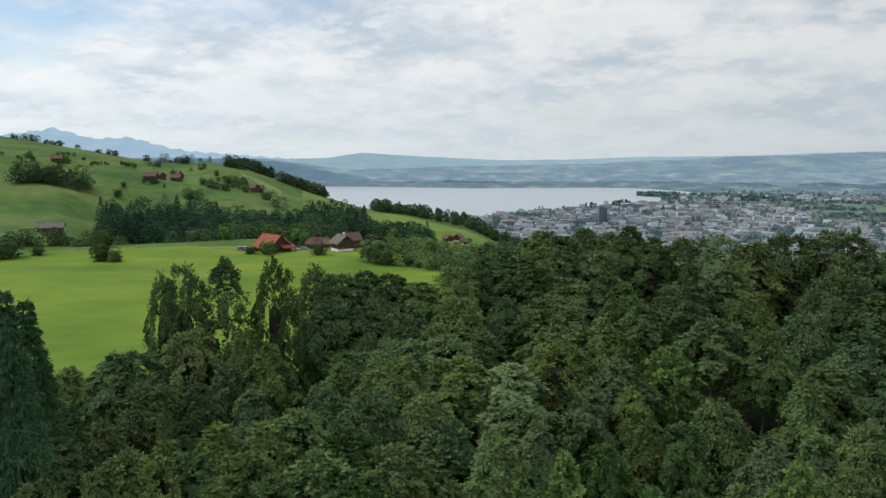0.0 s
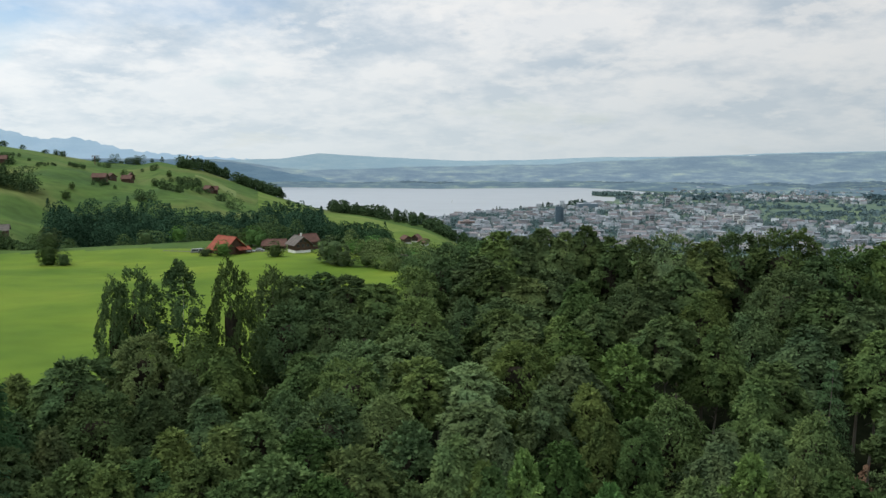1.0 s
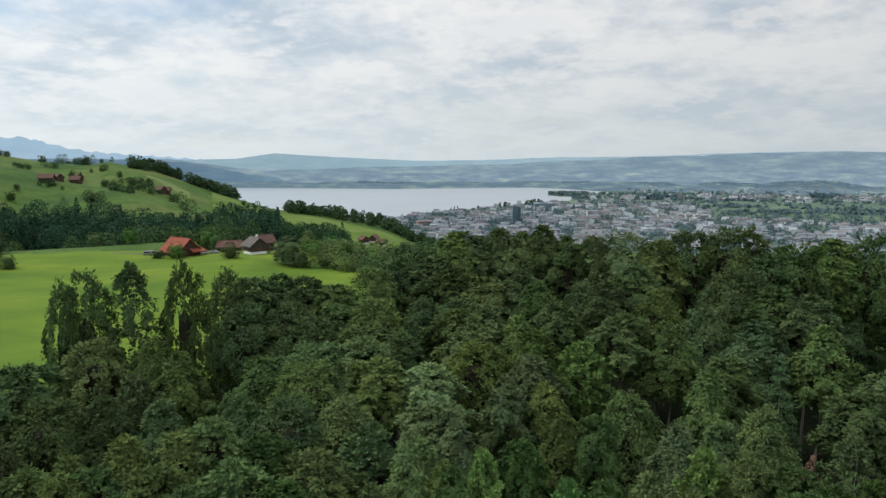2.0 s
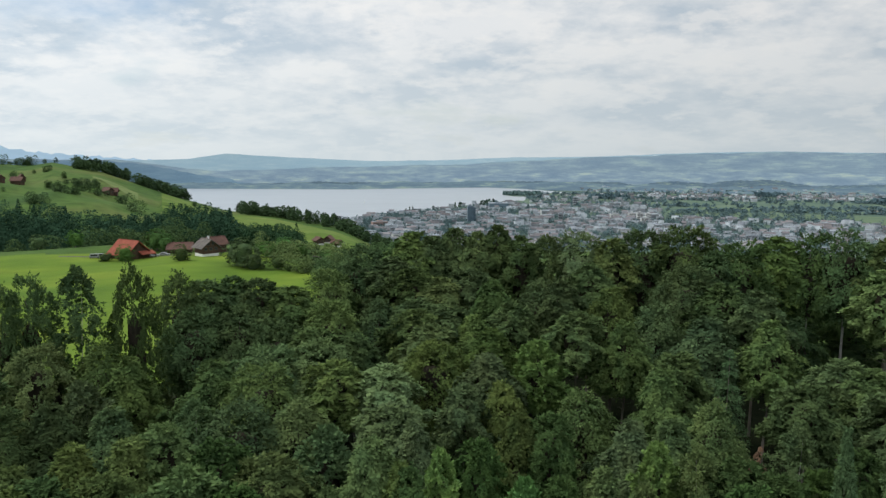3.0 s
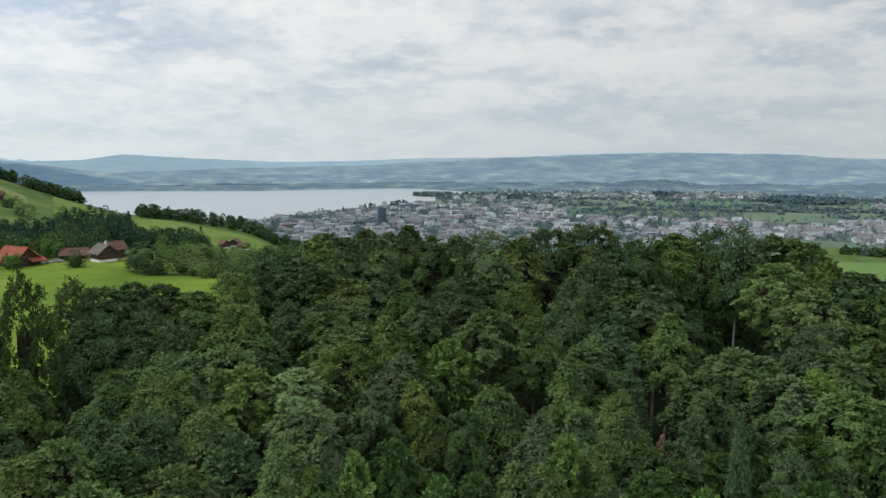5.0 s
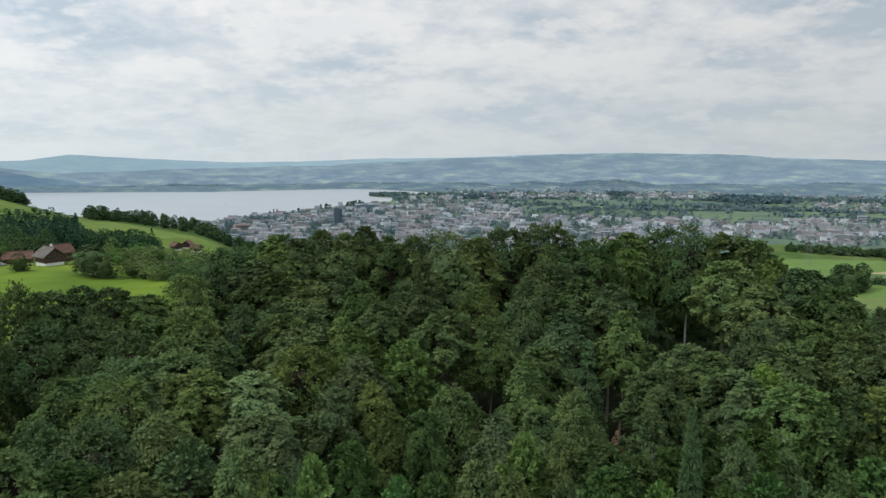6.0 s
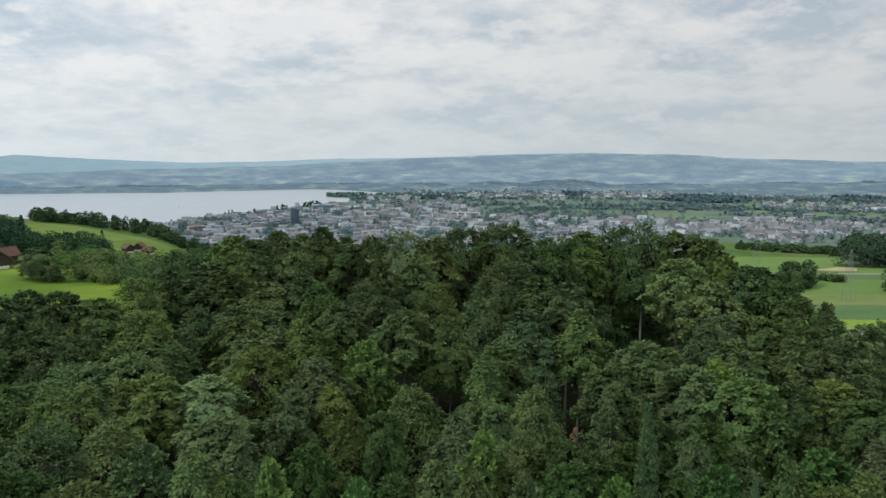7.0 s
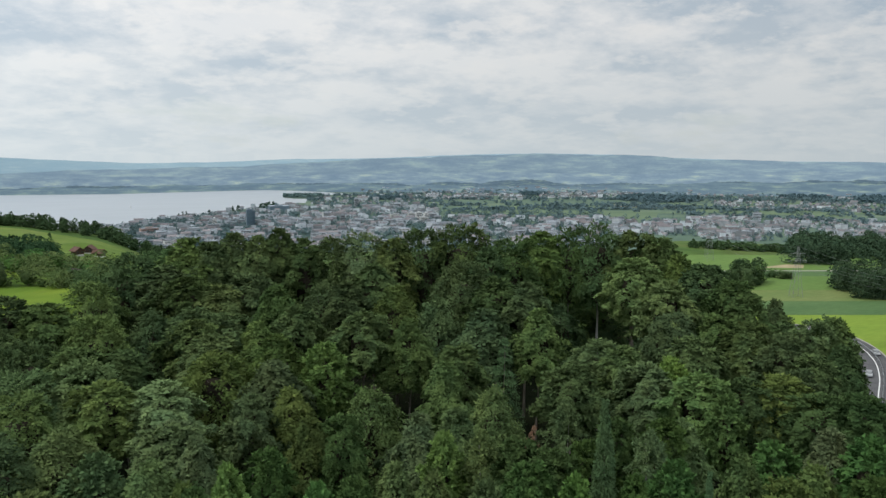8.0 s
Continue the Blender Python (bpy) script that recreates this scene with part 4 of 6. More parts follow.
tree("weep", -26.18, 77, 18.8, 5.4, "grey")
tree("light", 59.08, 76, 18.8, 5.5, "rich")
tree("spruce", -30.42, 76, 32.4, 12.8, "dark")
tree("full", -5.97, 76, 18.8, 8.9, "green")
tree("birch", 37.49, 75, 18.9, 4.7, "pale")
tree("full", 5.94, 73, 19.0, 6.1, "grey")
tree("weep", 28.64, 73, 19.0, 5.8, "green")
tree("weep", 46.61, 73, 19.0, 5.2, "green")
tree("full", -11.88, 72, 19.1, 6.1, "green")
tree("full", 5.84, 72, 19.1, 6.8, "grey")
tree("full", -29.27, 72, 19.1, 5.3, "green")
tree("full", 45.28, 72, 19.1, 4.9, "deep")
tree("full", 41.39, 71, 19.1, 4.3, "deep")
tree("weep", -17.99, 71, 19.1, 6.2, "olive")
tree("full", -31.68, 71, 19.2, 5.4, "rich")
tree("weep", -14.33, 70, 19.2, 6.3, "olive")
tree("weep", 16.53, 70, 19.3, 5.1, "moss")
tree("weep", 25.38, 70, 19.3, 6.1, "green")
tree("full", 18.93, 70, 19.3, 4.9, "deep")
tree("light", 53.07, 69, 19.3, 5.8, "rich")
tree("weep", 7.94, 67, 19.6, 5.0, "grey")
tree("birch", 44.04, 67, 19.6, 4.2, "grey")
tree("weep", -21.90, 67, 19.6, 5.5, "olive")
tree("spruce", -32.13, 66, 35.1, 11.4, "dark")
tree("light", 0.61, 66, 19.6, 5.7, "pale")
tree("weep", 51.09, 65, 19.6, 4.8, "dark")
tree("full", -24.71, 65, 19.6, 5.6, "olive")
tree("weep", 55.87, 65, 19.6, 4.9, "olive")
tree("full", -7.61, 65, 19.6, 5.6, "deep")
tree("full", 59.45, 64, 19.6, 4.5, "deep")
tree("birch", 30.51, 64, 19.6, 4.8, "green")
tree("light", 27.38, 64, 19.5, 4.0, "fresh")
tree("weep", 4.48, 63, 19.5, 6.0, "olive")
tree("full", -20.39, 63, 19.5, 5.4, "deep")
tree("full", 33.76, 63, 19.5, 5.2, "deep")
tree("weep", -27.14, 63, 19.5, 4.4, "olive")
tree("full", 39.01, 63, 19.5, 4.6, "deep")
tree("full", 13.03, 62, 19.5, 4.4, "deep")
tree("full", -30.82, 62, 19.5, 4.8, "green")
tree("full", -22.55, 62, 19.5, 5.1, "olive")
tree("full", -16.17, 61, 19.5, 5.5, "moss")
tree("light", 45.91, 61, 19.5, 4.6, "rich")
tree("full", 54.09, 61, 19.5, 4.3, "moss")
tree("full", 36.30, 61, 19.5, 5.0, "deep")
tree("light", -10.39, 60, 19.5, 7.0, "pale")
tree("light", 10.18, 60, 19.5, 3.3, "fresh")
tree("fir", 40.81, 60, 25.3, 5.3, "silver")
tree("full", -3.93, 60, 19.4, 6.2, "moss")
tree("weep", 43.07, 58, 19.4, 3.9, "deep")
tree("weep", 23.12, 58, 19.4, 4.9, "olive")
tree("full", 34.72, 58, 19.4, 4.8, "deep")
tree("weep", 6.75, 58, 19.4, 3.9, "olive")
tree("weep", -18.60, 57, 19.4, 4.6, "moss")
tree("weep", 7.30, 57, 19.4, 4.5, "deep")
tree("fir", 48.83, 56, 21.6, 3.3, "silver")
tree("full", -14.05, 56, 19.4, 4.7, "deep")
tree("light", 38.40, 56, 19.4, 3.9, "rich")
tree("weep", 26.40, 56, 19.4, 4.2, "olive")
tree("full", 19.75, 55, 19.4, 4.4, "deep")
tree("full", -6.52, 55, 19.4, 5.3, "deep")
tree("light", 17.08, 55, 19.4, 3.6, "rich")
tree("light", 31.10, 54, 19.5, 4.1, "green")
tree("weep", 0.75, 54, 19.5, 4.8, "moss")
tree("snag", -12.60, 96, 15.8, 5.2, "dark")
tree("dead", 34.74, 74, 17.8, 5.2, "green")


def understorey():
    """Low trees that fill the floor of the forest between the crowns."""
    rng = random.Random(21)
    n = 0
    while n < 12:
        az, r = rng.uniform(-33, 60), rng.uniform(40, 140)
        if az < -17 and r > 105 or az > 46 and r > 120:
            continue
        limit = EYE - r * math.tan(radians(np.interp(r, (44, 63, 76, 95, 108, 122, 146), (31, 24.5, 21, 17, 14.5, 12, 9))))
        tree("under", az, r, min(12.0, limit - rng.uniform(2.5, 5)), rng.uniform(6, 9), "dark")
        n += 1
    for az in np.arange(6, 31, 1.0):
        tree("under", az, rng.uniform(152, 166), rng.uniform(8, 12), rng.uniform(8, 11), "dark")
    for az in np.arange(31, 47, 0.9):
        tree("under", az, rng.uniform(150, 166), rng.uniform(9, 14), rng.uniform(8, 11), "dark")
    for az in np.arange(36.4, 41.2, 0.62):
        tree("full", az, rng.uniform(158, 170), rng.uniform(17, 20), rng.uniform(9, 11), "dark")


understorey()


# ---- woods, hedges and single trees farther off ----
def dip_r(az, dip, lo=200.0, hi=1500.0):
    """The nearest distance, from lo on, at which the ground lies dip degrees under the eye's level."""
    rs = np.arange(lo, hi, 1.0)
    up = np.degrees(np.arctan2(land(np.full(len(rs), az), rs) - EYE, rs))
    hit = np.nonzero(up >= dip)[0]
    return float(rs[hit[0]]) if len(hit) else hi


def grove(name, label, spots, leaves, leaf, mat, category="trees", colour=(1, 1, 1), seed=0, pointed=0.0):
    """Many trees that nobody could count, as one thing. spots: (bearing, distance, height, width)."""
    rng = np.random.RandomState(seed)
    sp = np.array(spots)
    z0 = land(sp[:, 0], sp[:, 1])
    a = np.radians(sp[:, 0])
    c = np.stack([sp[:, 1] * np.sin(a), sp[:, 1] * np.cos(a), z0], 1)
    k = np.repeat(np.arange(len(sp)), leaves)
    n = len(k)
    u = rng.uniform(0.02, 1, n)
    cone = rng.uniform(size=len(sp))[k] < pointed
    prof = np.where(cone, 1.06 - u, np.sqrt(np.maximum(0.03, 1 - ((u - 0.45) / 0.57) ** 2)))
    th = rng.uniform(0, 6.28, n)
    lump = 1 + 0.3 * np.sin(3 * th + 9 * u + 7 * sp[k, 1])
    rho = sp[k, 3] / 2 * prof * lump * np.sqrt(rng.uniform(0.3, 1, n))
    spot = c[k] + np.stack([rho * np.cos(th), rho * np.sin(th), u * sp[k, 2] * 0.97], 1)
    along = unit(np.stack([np.cos(th), np.sin(th), np.full(n, -0.35)], 1) + rng.normal(0, 0.5, (n, 3)))
    side = unit(np.cross(along, np.array([0, 0, 1.0]) + rng.normal(0, 0.5, (n, 3))))
    ln = leaf * rng.uniform(0.7, 1.3, n) * np.sqrt(sp[k, 3] / 8)
    V, Fc = blades(spot - along * ln[:, None] * 0.5, along, side, ln, ln * 0.95)
    ob = link_mesh(name, V, Fc, M[mat])
    ob.color = (*colour, 1)
    return tagged(ob, label, category, kind="stuff")


def scatter(n, az0, az1, r_of, depth, h, w, seed, gap=0.0):
    """Spots along a line of bearings: r_of(az) is the near edge."""
    rng = random.Random(seed)
    out = []
    while len(out) < n:
        az = rng.uniform(az0, az1)
        if gap and math.sin(az * 2.3 + seed) + math.sin(az * 5.9) > 2 - gap * 2:
            continue
        out.append((az, r_of(az) + rng.uniform(0, depth), h * rng.uniform(0.55, 1.25), w * rng.uniform(0.65, 1.35)))
    return out


def line(*knots):
    xs, ys = knots[0::2], knots[1::2]
    return lambda az: float(np.interp(az, xs, ys))


def far_woods():
    # the dark wood between the farm and the hill, conifers over broadleaves
    grove("wood", "dark mixed wood at the foot of the pasture hill", scatter(400, -25.5, -6, line(-25, 455, -15, 435, -6, 425), 110, 22, 12, 1), 640, 0.75, "needle", colour=(0.56, 0.62, 0.74), seed=1, pointed=0.22)
    grove("wood", "lower end of a dark mixed wood", scatter(190, -6.5, -1.0, line(-6, 425, 1, 470), 80, 14, 11, 18), 420, 0.75, "needle", colour=(0.64, 0.68, 0.66), seed=18, pointed=0.25)
    grove("hedge", "low trees along the meadow's upper edge", scatter(18, -33, -26, line(-33, 398, -26, 402), 14, 8, 8, 19), 480, 0.7, "leaf", colour=(0.7, 0.8, 0.8), seed=19)
    grove("wood", "broadleaf trees along the edge of a dark wood", scatter(46, -27, 0, line(-27, 415, -15, 402, -5, 392, 0, 400), 25, 12, 11, 2), 620, 0.65, "leaf", colour=(0.85, 0.95, 0.9), seed=2)
    # trees on the ridge and down its far side
    grove("tree_line", "dark trees standing along the hill's crest", scatter(90, -16.5, -9.0, line(-16.5, 990, -9, 930), 40, 13, 11, 3), 200, 1.5, "leaf", colour=(0.6, 0.7, 0.75), seed=3, pointed=0.2)
    grove("tree_line", "dark trees standing along the hill's crest", scatter(150, -5.5, 7.0, line(-5.5, 890, 0, 845, 7, 720), 60, 13, 10, 4, 0.3), 200, 1.5, "leaf", colour=(0.6, 0.7, 0.75), seed=4)
    grove("tree_line", "scattered trees on the skyline of the pasture", scatter(14, -30.5, -17, line(-31, 1060, -17, 985), 30, 6, 7, 5), 130, 1.5, "leaf", colour=(0.6, 0.7, 0.75), seed=5)
    # hedges on the hillside
    for seed, (az, dip, wide, n, h, pointed) in enumerate((
            (-28.37, -2.16, 2.07, 34, 19, 0.35), (-29.17, 0.90, 1.13, 14, 10, 0), (-30.31, -0.32, 0.99, 9, 5, 0), (-27.83, -0.68, 0.49, 7, 11, 0.2),
            (-26.72, -0.41, 0.53, 4, 4, 0), (-25.19, -0.94, 0.67, 7, 4, 0), (-23.39, -0.95, 0.49, 8, 6, 0), (-24.77, -0.06, 0.64, 7, 7, 0),
            (-21.61, -0.96, 0.35, 4, 8, 0), (-20.08, -0.76, 1.18, 13, 12, 0.2), (-15.89, -1.12, 0.80, 16, 13, 0.2), (-16.24, -2.27, 1.11, 16, 8, 0),
            (-17.26, -2.72, 0.71, 9, 10, 0), (-14.98, -3.10, 1.42, 12, 8, 0), (-18.94, -3.58, 0.52, 5, 11, 0), (-21.75, -2.36, 0.92, 9, 5, 0),
            (-20.15, -1.68, 0.33, 3, 8, 0), (-12.87, -4.22, 0.34, 3, 13, 0), (-18.60, -1.27, 0.68, 6, 6, 0))):
        r = dip_r(az, dip, 520, 1090)
        grove("hedge", "dark hedge and trees across the pasture", scatter(n, az - wide, az + wide, lambda a, r=r: r, 22, h * 0.85, h * 0.8, 50 + seed), 440, 0.7, "leaf", colour=(0.60, 0.70, 0.72), seed=50 + seed, pointed=pointed)
    # orchard and garden trees beyond the meadow
    grove("orchard", "rounded orchard trees on a green slope", scatter(36, -4.2, 4.0, line(-4, 304, -1, 276, 4, 270), 120, 8, 8, 16), 560, 0.6, "leaf", colour=(1.35, 1.3, 1.15), seed=16)
    grove("orchard", "trees about a hillside hamlet", scatter(26, 3.4, 7.0, line(3, 500, 7, 430), 90, 8, 9, 17), 360, 0.8, "leaf", colour=(0.8, 0.95, 0.9), seed=17)
    grove("thicket", "bushes and small trees at the meadow's lower end", scatter(26, -0.7, 5.0, line(-0.7, 272, 1, 240, 5, 222), 60, 6.5, 8, 24), 620, 0.55, "leaf", colour=(0.9, 1.0, 0.95), seed=24)
    # right-hand fields: copses and woods
    grove("copse", "dense dark copse standing between fields", scatter(14, 49.6, 51.4, line(49, 372, 52, 372), 22, 10, 8, 20), 700, 0.75, "leaf", colour=(0.6, 0.7, 0.74), seed=20)
    grove("wood", "large dark wood beside the fields", scatter(130, 53.3, 65, line(53.3, 452, 57, 470, 65, 500), 120, 12, 12, 21), 560, 0.9, "leaf", colour=(0.60, 0.70, 0.95), seed=21)
    grove("wood", "dark rounded wood edge beside the fields", scatter(60, 56.5, 65, line(56.5, 358, 59, 360, 65, 375), 50, 11, 11, 22), 800, 0.75, "leaf", colour=(0.58, 0.66, 0.82), seed=22)
    grove("hedge", "long hedge with trees between fields", scatter(60, 46.5, 54, line(46.5, 520, 54, 505), 30, 4.5, 7, 23), 220, 1.2, "leaf", colour=(0.6, 0.72, 0.72), seed=23, pointed=0.2)


far_woods()


# ---- the town on the plain ----
# quarters of the town and villages on the plain: bearings, distances, share, share of big blocks
QUARTERS = [(2, 27, 1560, 2450, 0.34, 0.40), (6, 27, 2300, 2950, 0.15, 0.30), (27, 40, 1600, 2330, 0.12, 0.3), (38, 49.5, 1900, 2450, 0.10, 0.2),
            (47, 62, 1850, 2560, 0.15, 0.12), (26, 34, 3350, 3800, 0.06, 0.1), (35, 43, 3500, 4000, 0.06, 0.1), (48, 60, 2950, 3450, 0.07, 0.05), (17, 27, 3050, 3650, 0.035, 0.15),
            (20, 30, 3900, 4450, 0.03, 0.1), (30, 45, 4050, 4500, 0.035, 0.1), (46, 58, 3700, 4300, 0.03, 0.1)]


def in_lake(az, r):
    return az < 21 and r > shore(az)[0] - 25


def town_block(rng):
    """Where a building of the town may stand: bearing, distance, width, depth, height, turn, pitched."""
    while True:
        a0, a1, r0, r1, share, bigs = rng.choices(QUARTERS, [q[4] for q in QUARTERS])[0]
        az = rng.uniform(a0, a1)
        r = r0 + (r1 - r0) * rng.random()
        if in_lake(az, r) or az < 6 and r < 1650 or 27.5 < az < 46 and 2350 < r < 2700:
            continue
        # streets, parks and an uneven edge
        if (math.sin(az * 2.1 + r * 0.004) + math.sin(az * 0.9 - r * 0.009) + math.sin(r * 0.021 + az)) / 3 < rng.uniform(-0.6, 0.1):
            continue
        if rng.random() < bigs:
            return az, r, rng.uniform(11, 30), rng.uniform(8, 12), rng.uniform(9, 18), rng.uniform(-30, 30), rng.random() < 0.3
        return az, r, rng.uniform(7, 12), rng.uniform(6, 9), rng.uniform(4, 8), rng.uniform(0, 180), rng.random() < 0.75


def block_shape(w, d, h, pitched):
    """Wall faces and roof faces of a plain town building."""
    x, y, e = w / 2, d / 2, 0.5
    wall = [(-x, -y, -2), (x, -y, -2), (x, y, -2), (-x, y, -2), (-x, -y, h), (x, -y, h), (x, y, h), (-x, y, h)]
    faces = [(0, 1, 5, 4), (1, 2, 6, 5), (2, 3, 7, 6), (3, 0, 4, 7)]
    if pitched:
        p = h + d * 0.36
        wall += [(-x, 0, p), (x, 0, p)]
        faces += [(4, 7, 8), (5, 9, 6)]
        roof = [(-x - e, -y - e, h - 0.3), (x + e, -y - e, h - 0.3), (x + e, 0, p + 0.25), (-x - e, 0, p + 0.25), (x + e, y + e, h - 0.3), (-x - e, y + e, h - 0.3)]
        roof += [(a, b, c - 0.35) for a, b, c in roof]
        rf = [(0, 1, 2, 3), (3, 2, 4, 5), (6, 9, 8, 7), (9, 11, 10, 8), (0, 6, 7, 1), (5, 4, 10, 11), (1, 7, 8, 2), (2, 8, 10, 4), (0, 3, 9, 6), (3, 5, 11, 9)]
    else:
        t = h + 0.6
        roof = [(-x - 0.2, -y - 0.2, h + 0.01), (x + 0.2, -y - 0.2, h + 0.01), (x + 0.2, y + 0.2, h + 0.01), (-x - 0.2, y + 0.2, h + 0.01)]
        roof += [(a, b, t) for a, b, c in roof]
        rf = [(4, 5, 6, 7), (0, 1, 5, 4), (1, 2, 6, 5), (2, 3, 7, 6), (3, 0, 4, 7), (3, 2, 1, 0)]
    return wall, faces, roof, rf


def make_town():
    rng = random.Random(5)
    lots = sorted((town_block(rng) for _ in range(4600)), key=lambda b: b[1] - b[4] * 20)
    rest = {"wall": ([], []), "roof": ([], []), "tiles": ([], [])}
    for q, (az, r, w, d, h, turn, pitched) in enumerate(lots):
        wall, wf, roof, rf = block_shape(w, d, h, pitched)
        m = Matrix.Translation(at(az, r)) @ pose(0, 0, 0, 0, 0, turn - az)
        if q < 280:
            house = new("house" if pitched else "apartment_block")
            house.matrix_basis = m
            link_mesh("wall", wall, wf, M["white" if rng.random() < 0.09 else "town_wall"], house)
            link_mesh("roof", roof, rf, M["town_tile" if pitched else "town_roof"], house)
            if not pitched and h > 5:
                z = 1.3
                while z + 1.5 < h:
                    strip = [(-w / 2 + 1, -d / 2 - 0.06, z), (w / 2 - 1, -d / 2 - 0.06, z), (w / 2 - 1, -d / 2 - 0.06, z + 1.3), (-w / 2 + 1, -d / 2 - 0.06, z + 1.3)]
                    link_mesh("window", strip, [(0, 1, 2, 3)], M["window"], house)
                    z += 3.2
            tagged(house, "pale rendered house with a brown tiled roof" if pitched else "long pale flat-roofed block with window strips", "house" if pitched else "building", "town buildings")
            continue
        for key, vs, fs in (("wall", wall, wf), ("tiles" if pitched else "roof", roof, rf)):
            V, Fc = rest[key]
            k = len(V)
            V += [tuple(m @ Vector(v)) for v in vs]
            Fc += [tuple(i + k for i in f) for f in fs]
    town = new("town")
    tagged(town, "dense pale town of houses and blocks by the lake", "town", kind="stuff")
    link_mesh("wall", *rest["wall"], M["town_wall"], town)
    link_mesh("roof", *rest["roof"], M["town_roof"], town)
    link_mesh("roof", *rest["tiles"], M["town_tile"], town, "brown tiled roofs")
    # trees between the houses, along the shore and the plain's hedgerows
    spots = []
    while len(spots) < 3000:
        az, r = rng.uniform(1, 62), 1450 + 2500 * rng.random() ** 1.2
        if in_lake(az, r) or az > 44 and r < 1650:
            continue
        built = any(a0 < az < a1 and r0 < r < r1 for a0, a1, r0, r1, *_ in QUARTERS)
        if not built and (math.sin(az * 1.1 + r * 0.013) + math.sin(r * 0.006 - az * 0.4) < rng.uniform(0.2, 1.9)):
            continue
        spots.append((az, r, rng.uniform(6, 13), rng.uniform(7, 15)))
    while len(spots) < 8200:
        az = rng.uniform(1, 40) if rng.random() < 0.6 else rng.uniform(1, 16)
        r = rng.uniform(1500, 2600)
        if not in_lake(az, r):
            spots.append((az, r, rng.uniform(8, 16), rng.uniform(7, 13)))
    # leaf colour pushed to blue: distance haze painted into the town's trees
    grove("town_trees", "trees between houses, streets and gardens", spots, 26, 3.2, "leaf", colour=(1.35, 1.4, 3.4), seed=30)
    rows = []
    # loose trees, orchards and copses all over the plain
    while len(rows) < 950:
        az, r = rng.uniform(14, 63), rng.uniform(2600, 4250)
        if in_lake(az, r) or math.sin(az * 1.7 + r * 0.011) + math.sin(r * 0.017 - az * 0.8) < rng.uniform(-0.6, 1.6):
            continue
        rows.append((az, r, rng.uniform(6, 12), rng.uniform(9, 22)))
    for az0, az1, r0, slope, n in ((28, 47, 2700, 8, 90), (30, 40, 2420, -6, 26), (18, 60, 2950, 0, 170), (20, 62, 3350, 4, 200), (46, 62, 2600, -10, 90), (44, 62, 3650, 0, 200), (41, 51, 3000, -14, 90), (16, 26, 3700, 10, 60), (12, 19, 3050, 60, 60)):
        for _ in range(n):
            az = rng.uniform(az0, az1)
            rr = r0 + slope * (az - az0) + rng.uniform(-25, 25)
            if not in_lake(az, rr):
                rows.append((az, rr, rng.uniform(7, 14), rng.uniform(10, 24)))
    # the tree belts also carry painted haze blue
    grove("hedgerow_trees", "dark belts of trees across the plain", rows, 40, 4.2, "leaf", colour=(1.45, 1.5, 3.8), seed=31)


make_town()


# ---- fields, road and pylon to the right ----
def sheet(name, label, category, az0, az1, near, far, mat, lift=0.12, cols=40, rings=6, kind="structure"):
    """A thin parcel laid on the ground between two curves of distance by bearing."""
    azs = np.linspace(az0, az1, cols + 1)
    V, Fc = [], []
    for az in azs:
        n, f = near(az), far(az)
        for k in range(rings + 1):
            V.append(tuple(at(az, n + (f - n) * k / rings, lift)))
    for i in range(cols):
        for k in range(rings):
            q = i * (rings + 1) + k
            Fc.append((q, q + rings + 1, q + rings + 2, q + 1))
    return tagged(link_mesh(name, V, Fc, mat), label, category, kind=kind)


def row(d):
    """A straight field edge, square to the valley, d metres out."""
    return lambda az: d / math.cos(radians(az - 27.4))


sheet("field", "lime green field by the road", "field", 44, 65, row(205), row(278), M["field_c"])
sheet("field", "dull green field in a long strip", "field", 44, 65, row(278.2), row(305), M["field_b"])
sheet("field", "ripening field strip fading to yellow", "field", 44, 65, row(305.2), row(331), M["field_d"])
sheet("field", "fresh green field before a dark wood", "field", 44, 65, row(331.2), row(370), M["field_a"])
sheet("field", "narrow dark field strip", "field", 44, 65, row(370.2), row(386), M["field_b"])
sheet("field", "wide green field below a hedge", "field", 44, 60, row(389.2), row(452), M["field_a"])
sheet("field", "tan stubble patch at the wood's edge", "field", 51.6, 54.2, line(51.6, 437, 54.2, 445), line(51.6, 439, 53, 455, 54.2, 458), M["hay"], lift=0.2)
sheet("path", "pale gravel farm track between fields", "path", 48, 60, row(386.3), row(388.6), M["gravel"], lift=0.2, rings=1)
for az, r, w, h in ((49.8, 376, 9, 10), (50.5, 372, 10, 11.5), (51.1, 378, 8, 9), (52.2, 404, 6, 5), (52.9, 402, 6, 5), (53.3, 404, 5, 4)):
    tree("bush", az, r, float(land(az, r)) + h, w, "dark", "field trees", "rounded dark tree standing between two fields")


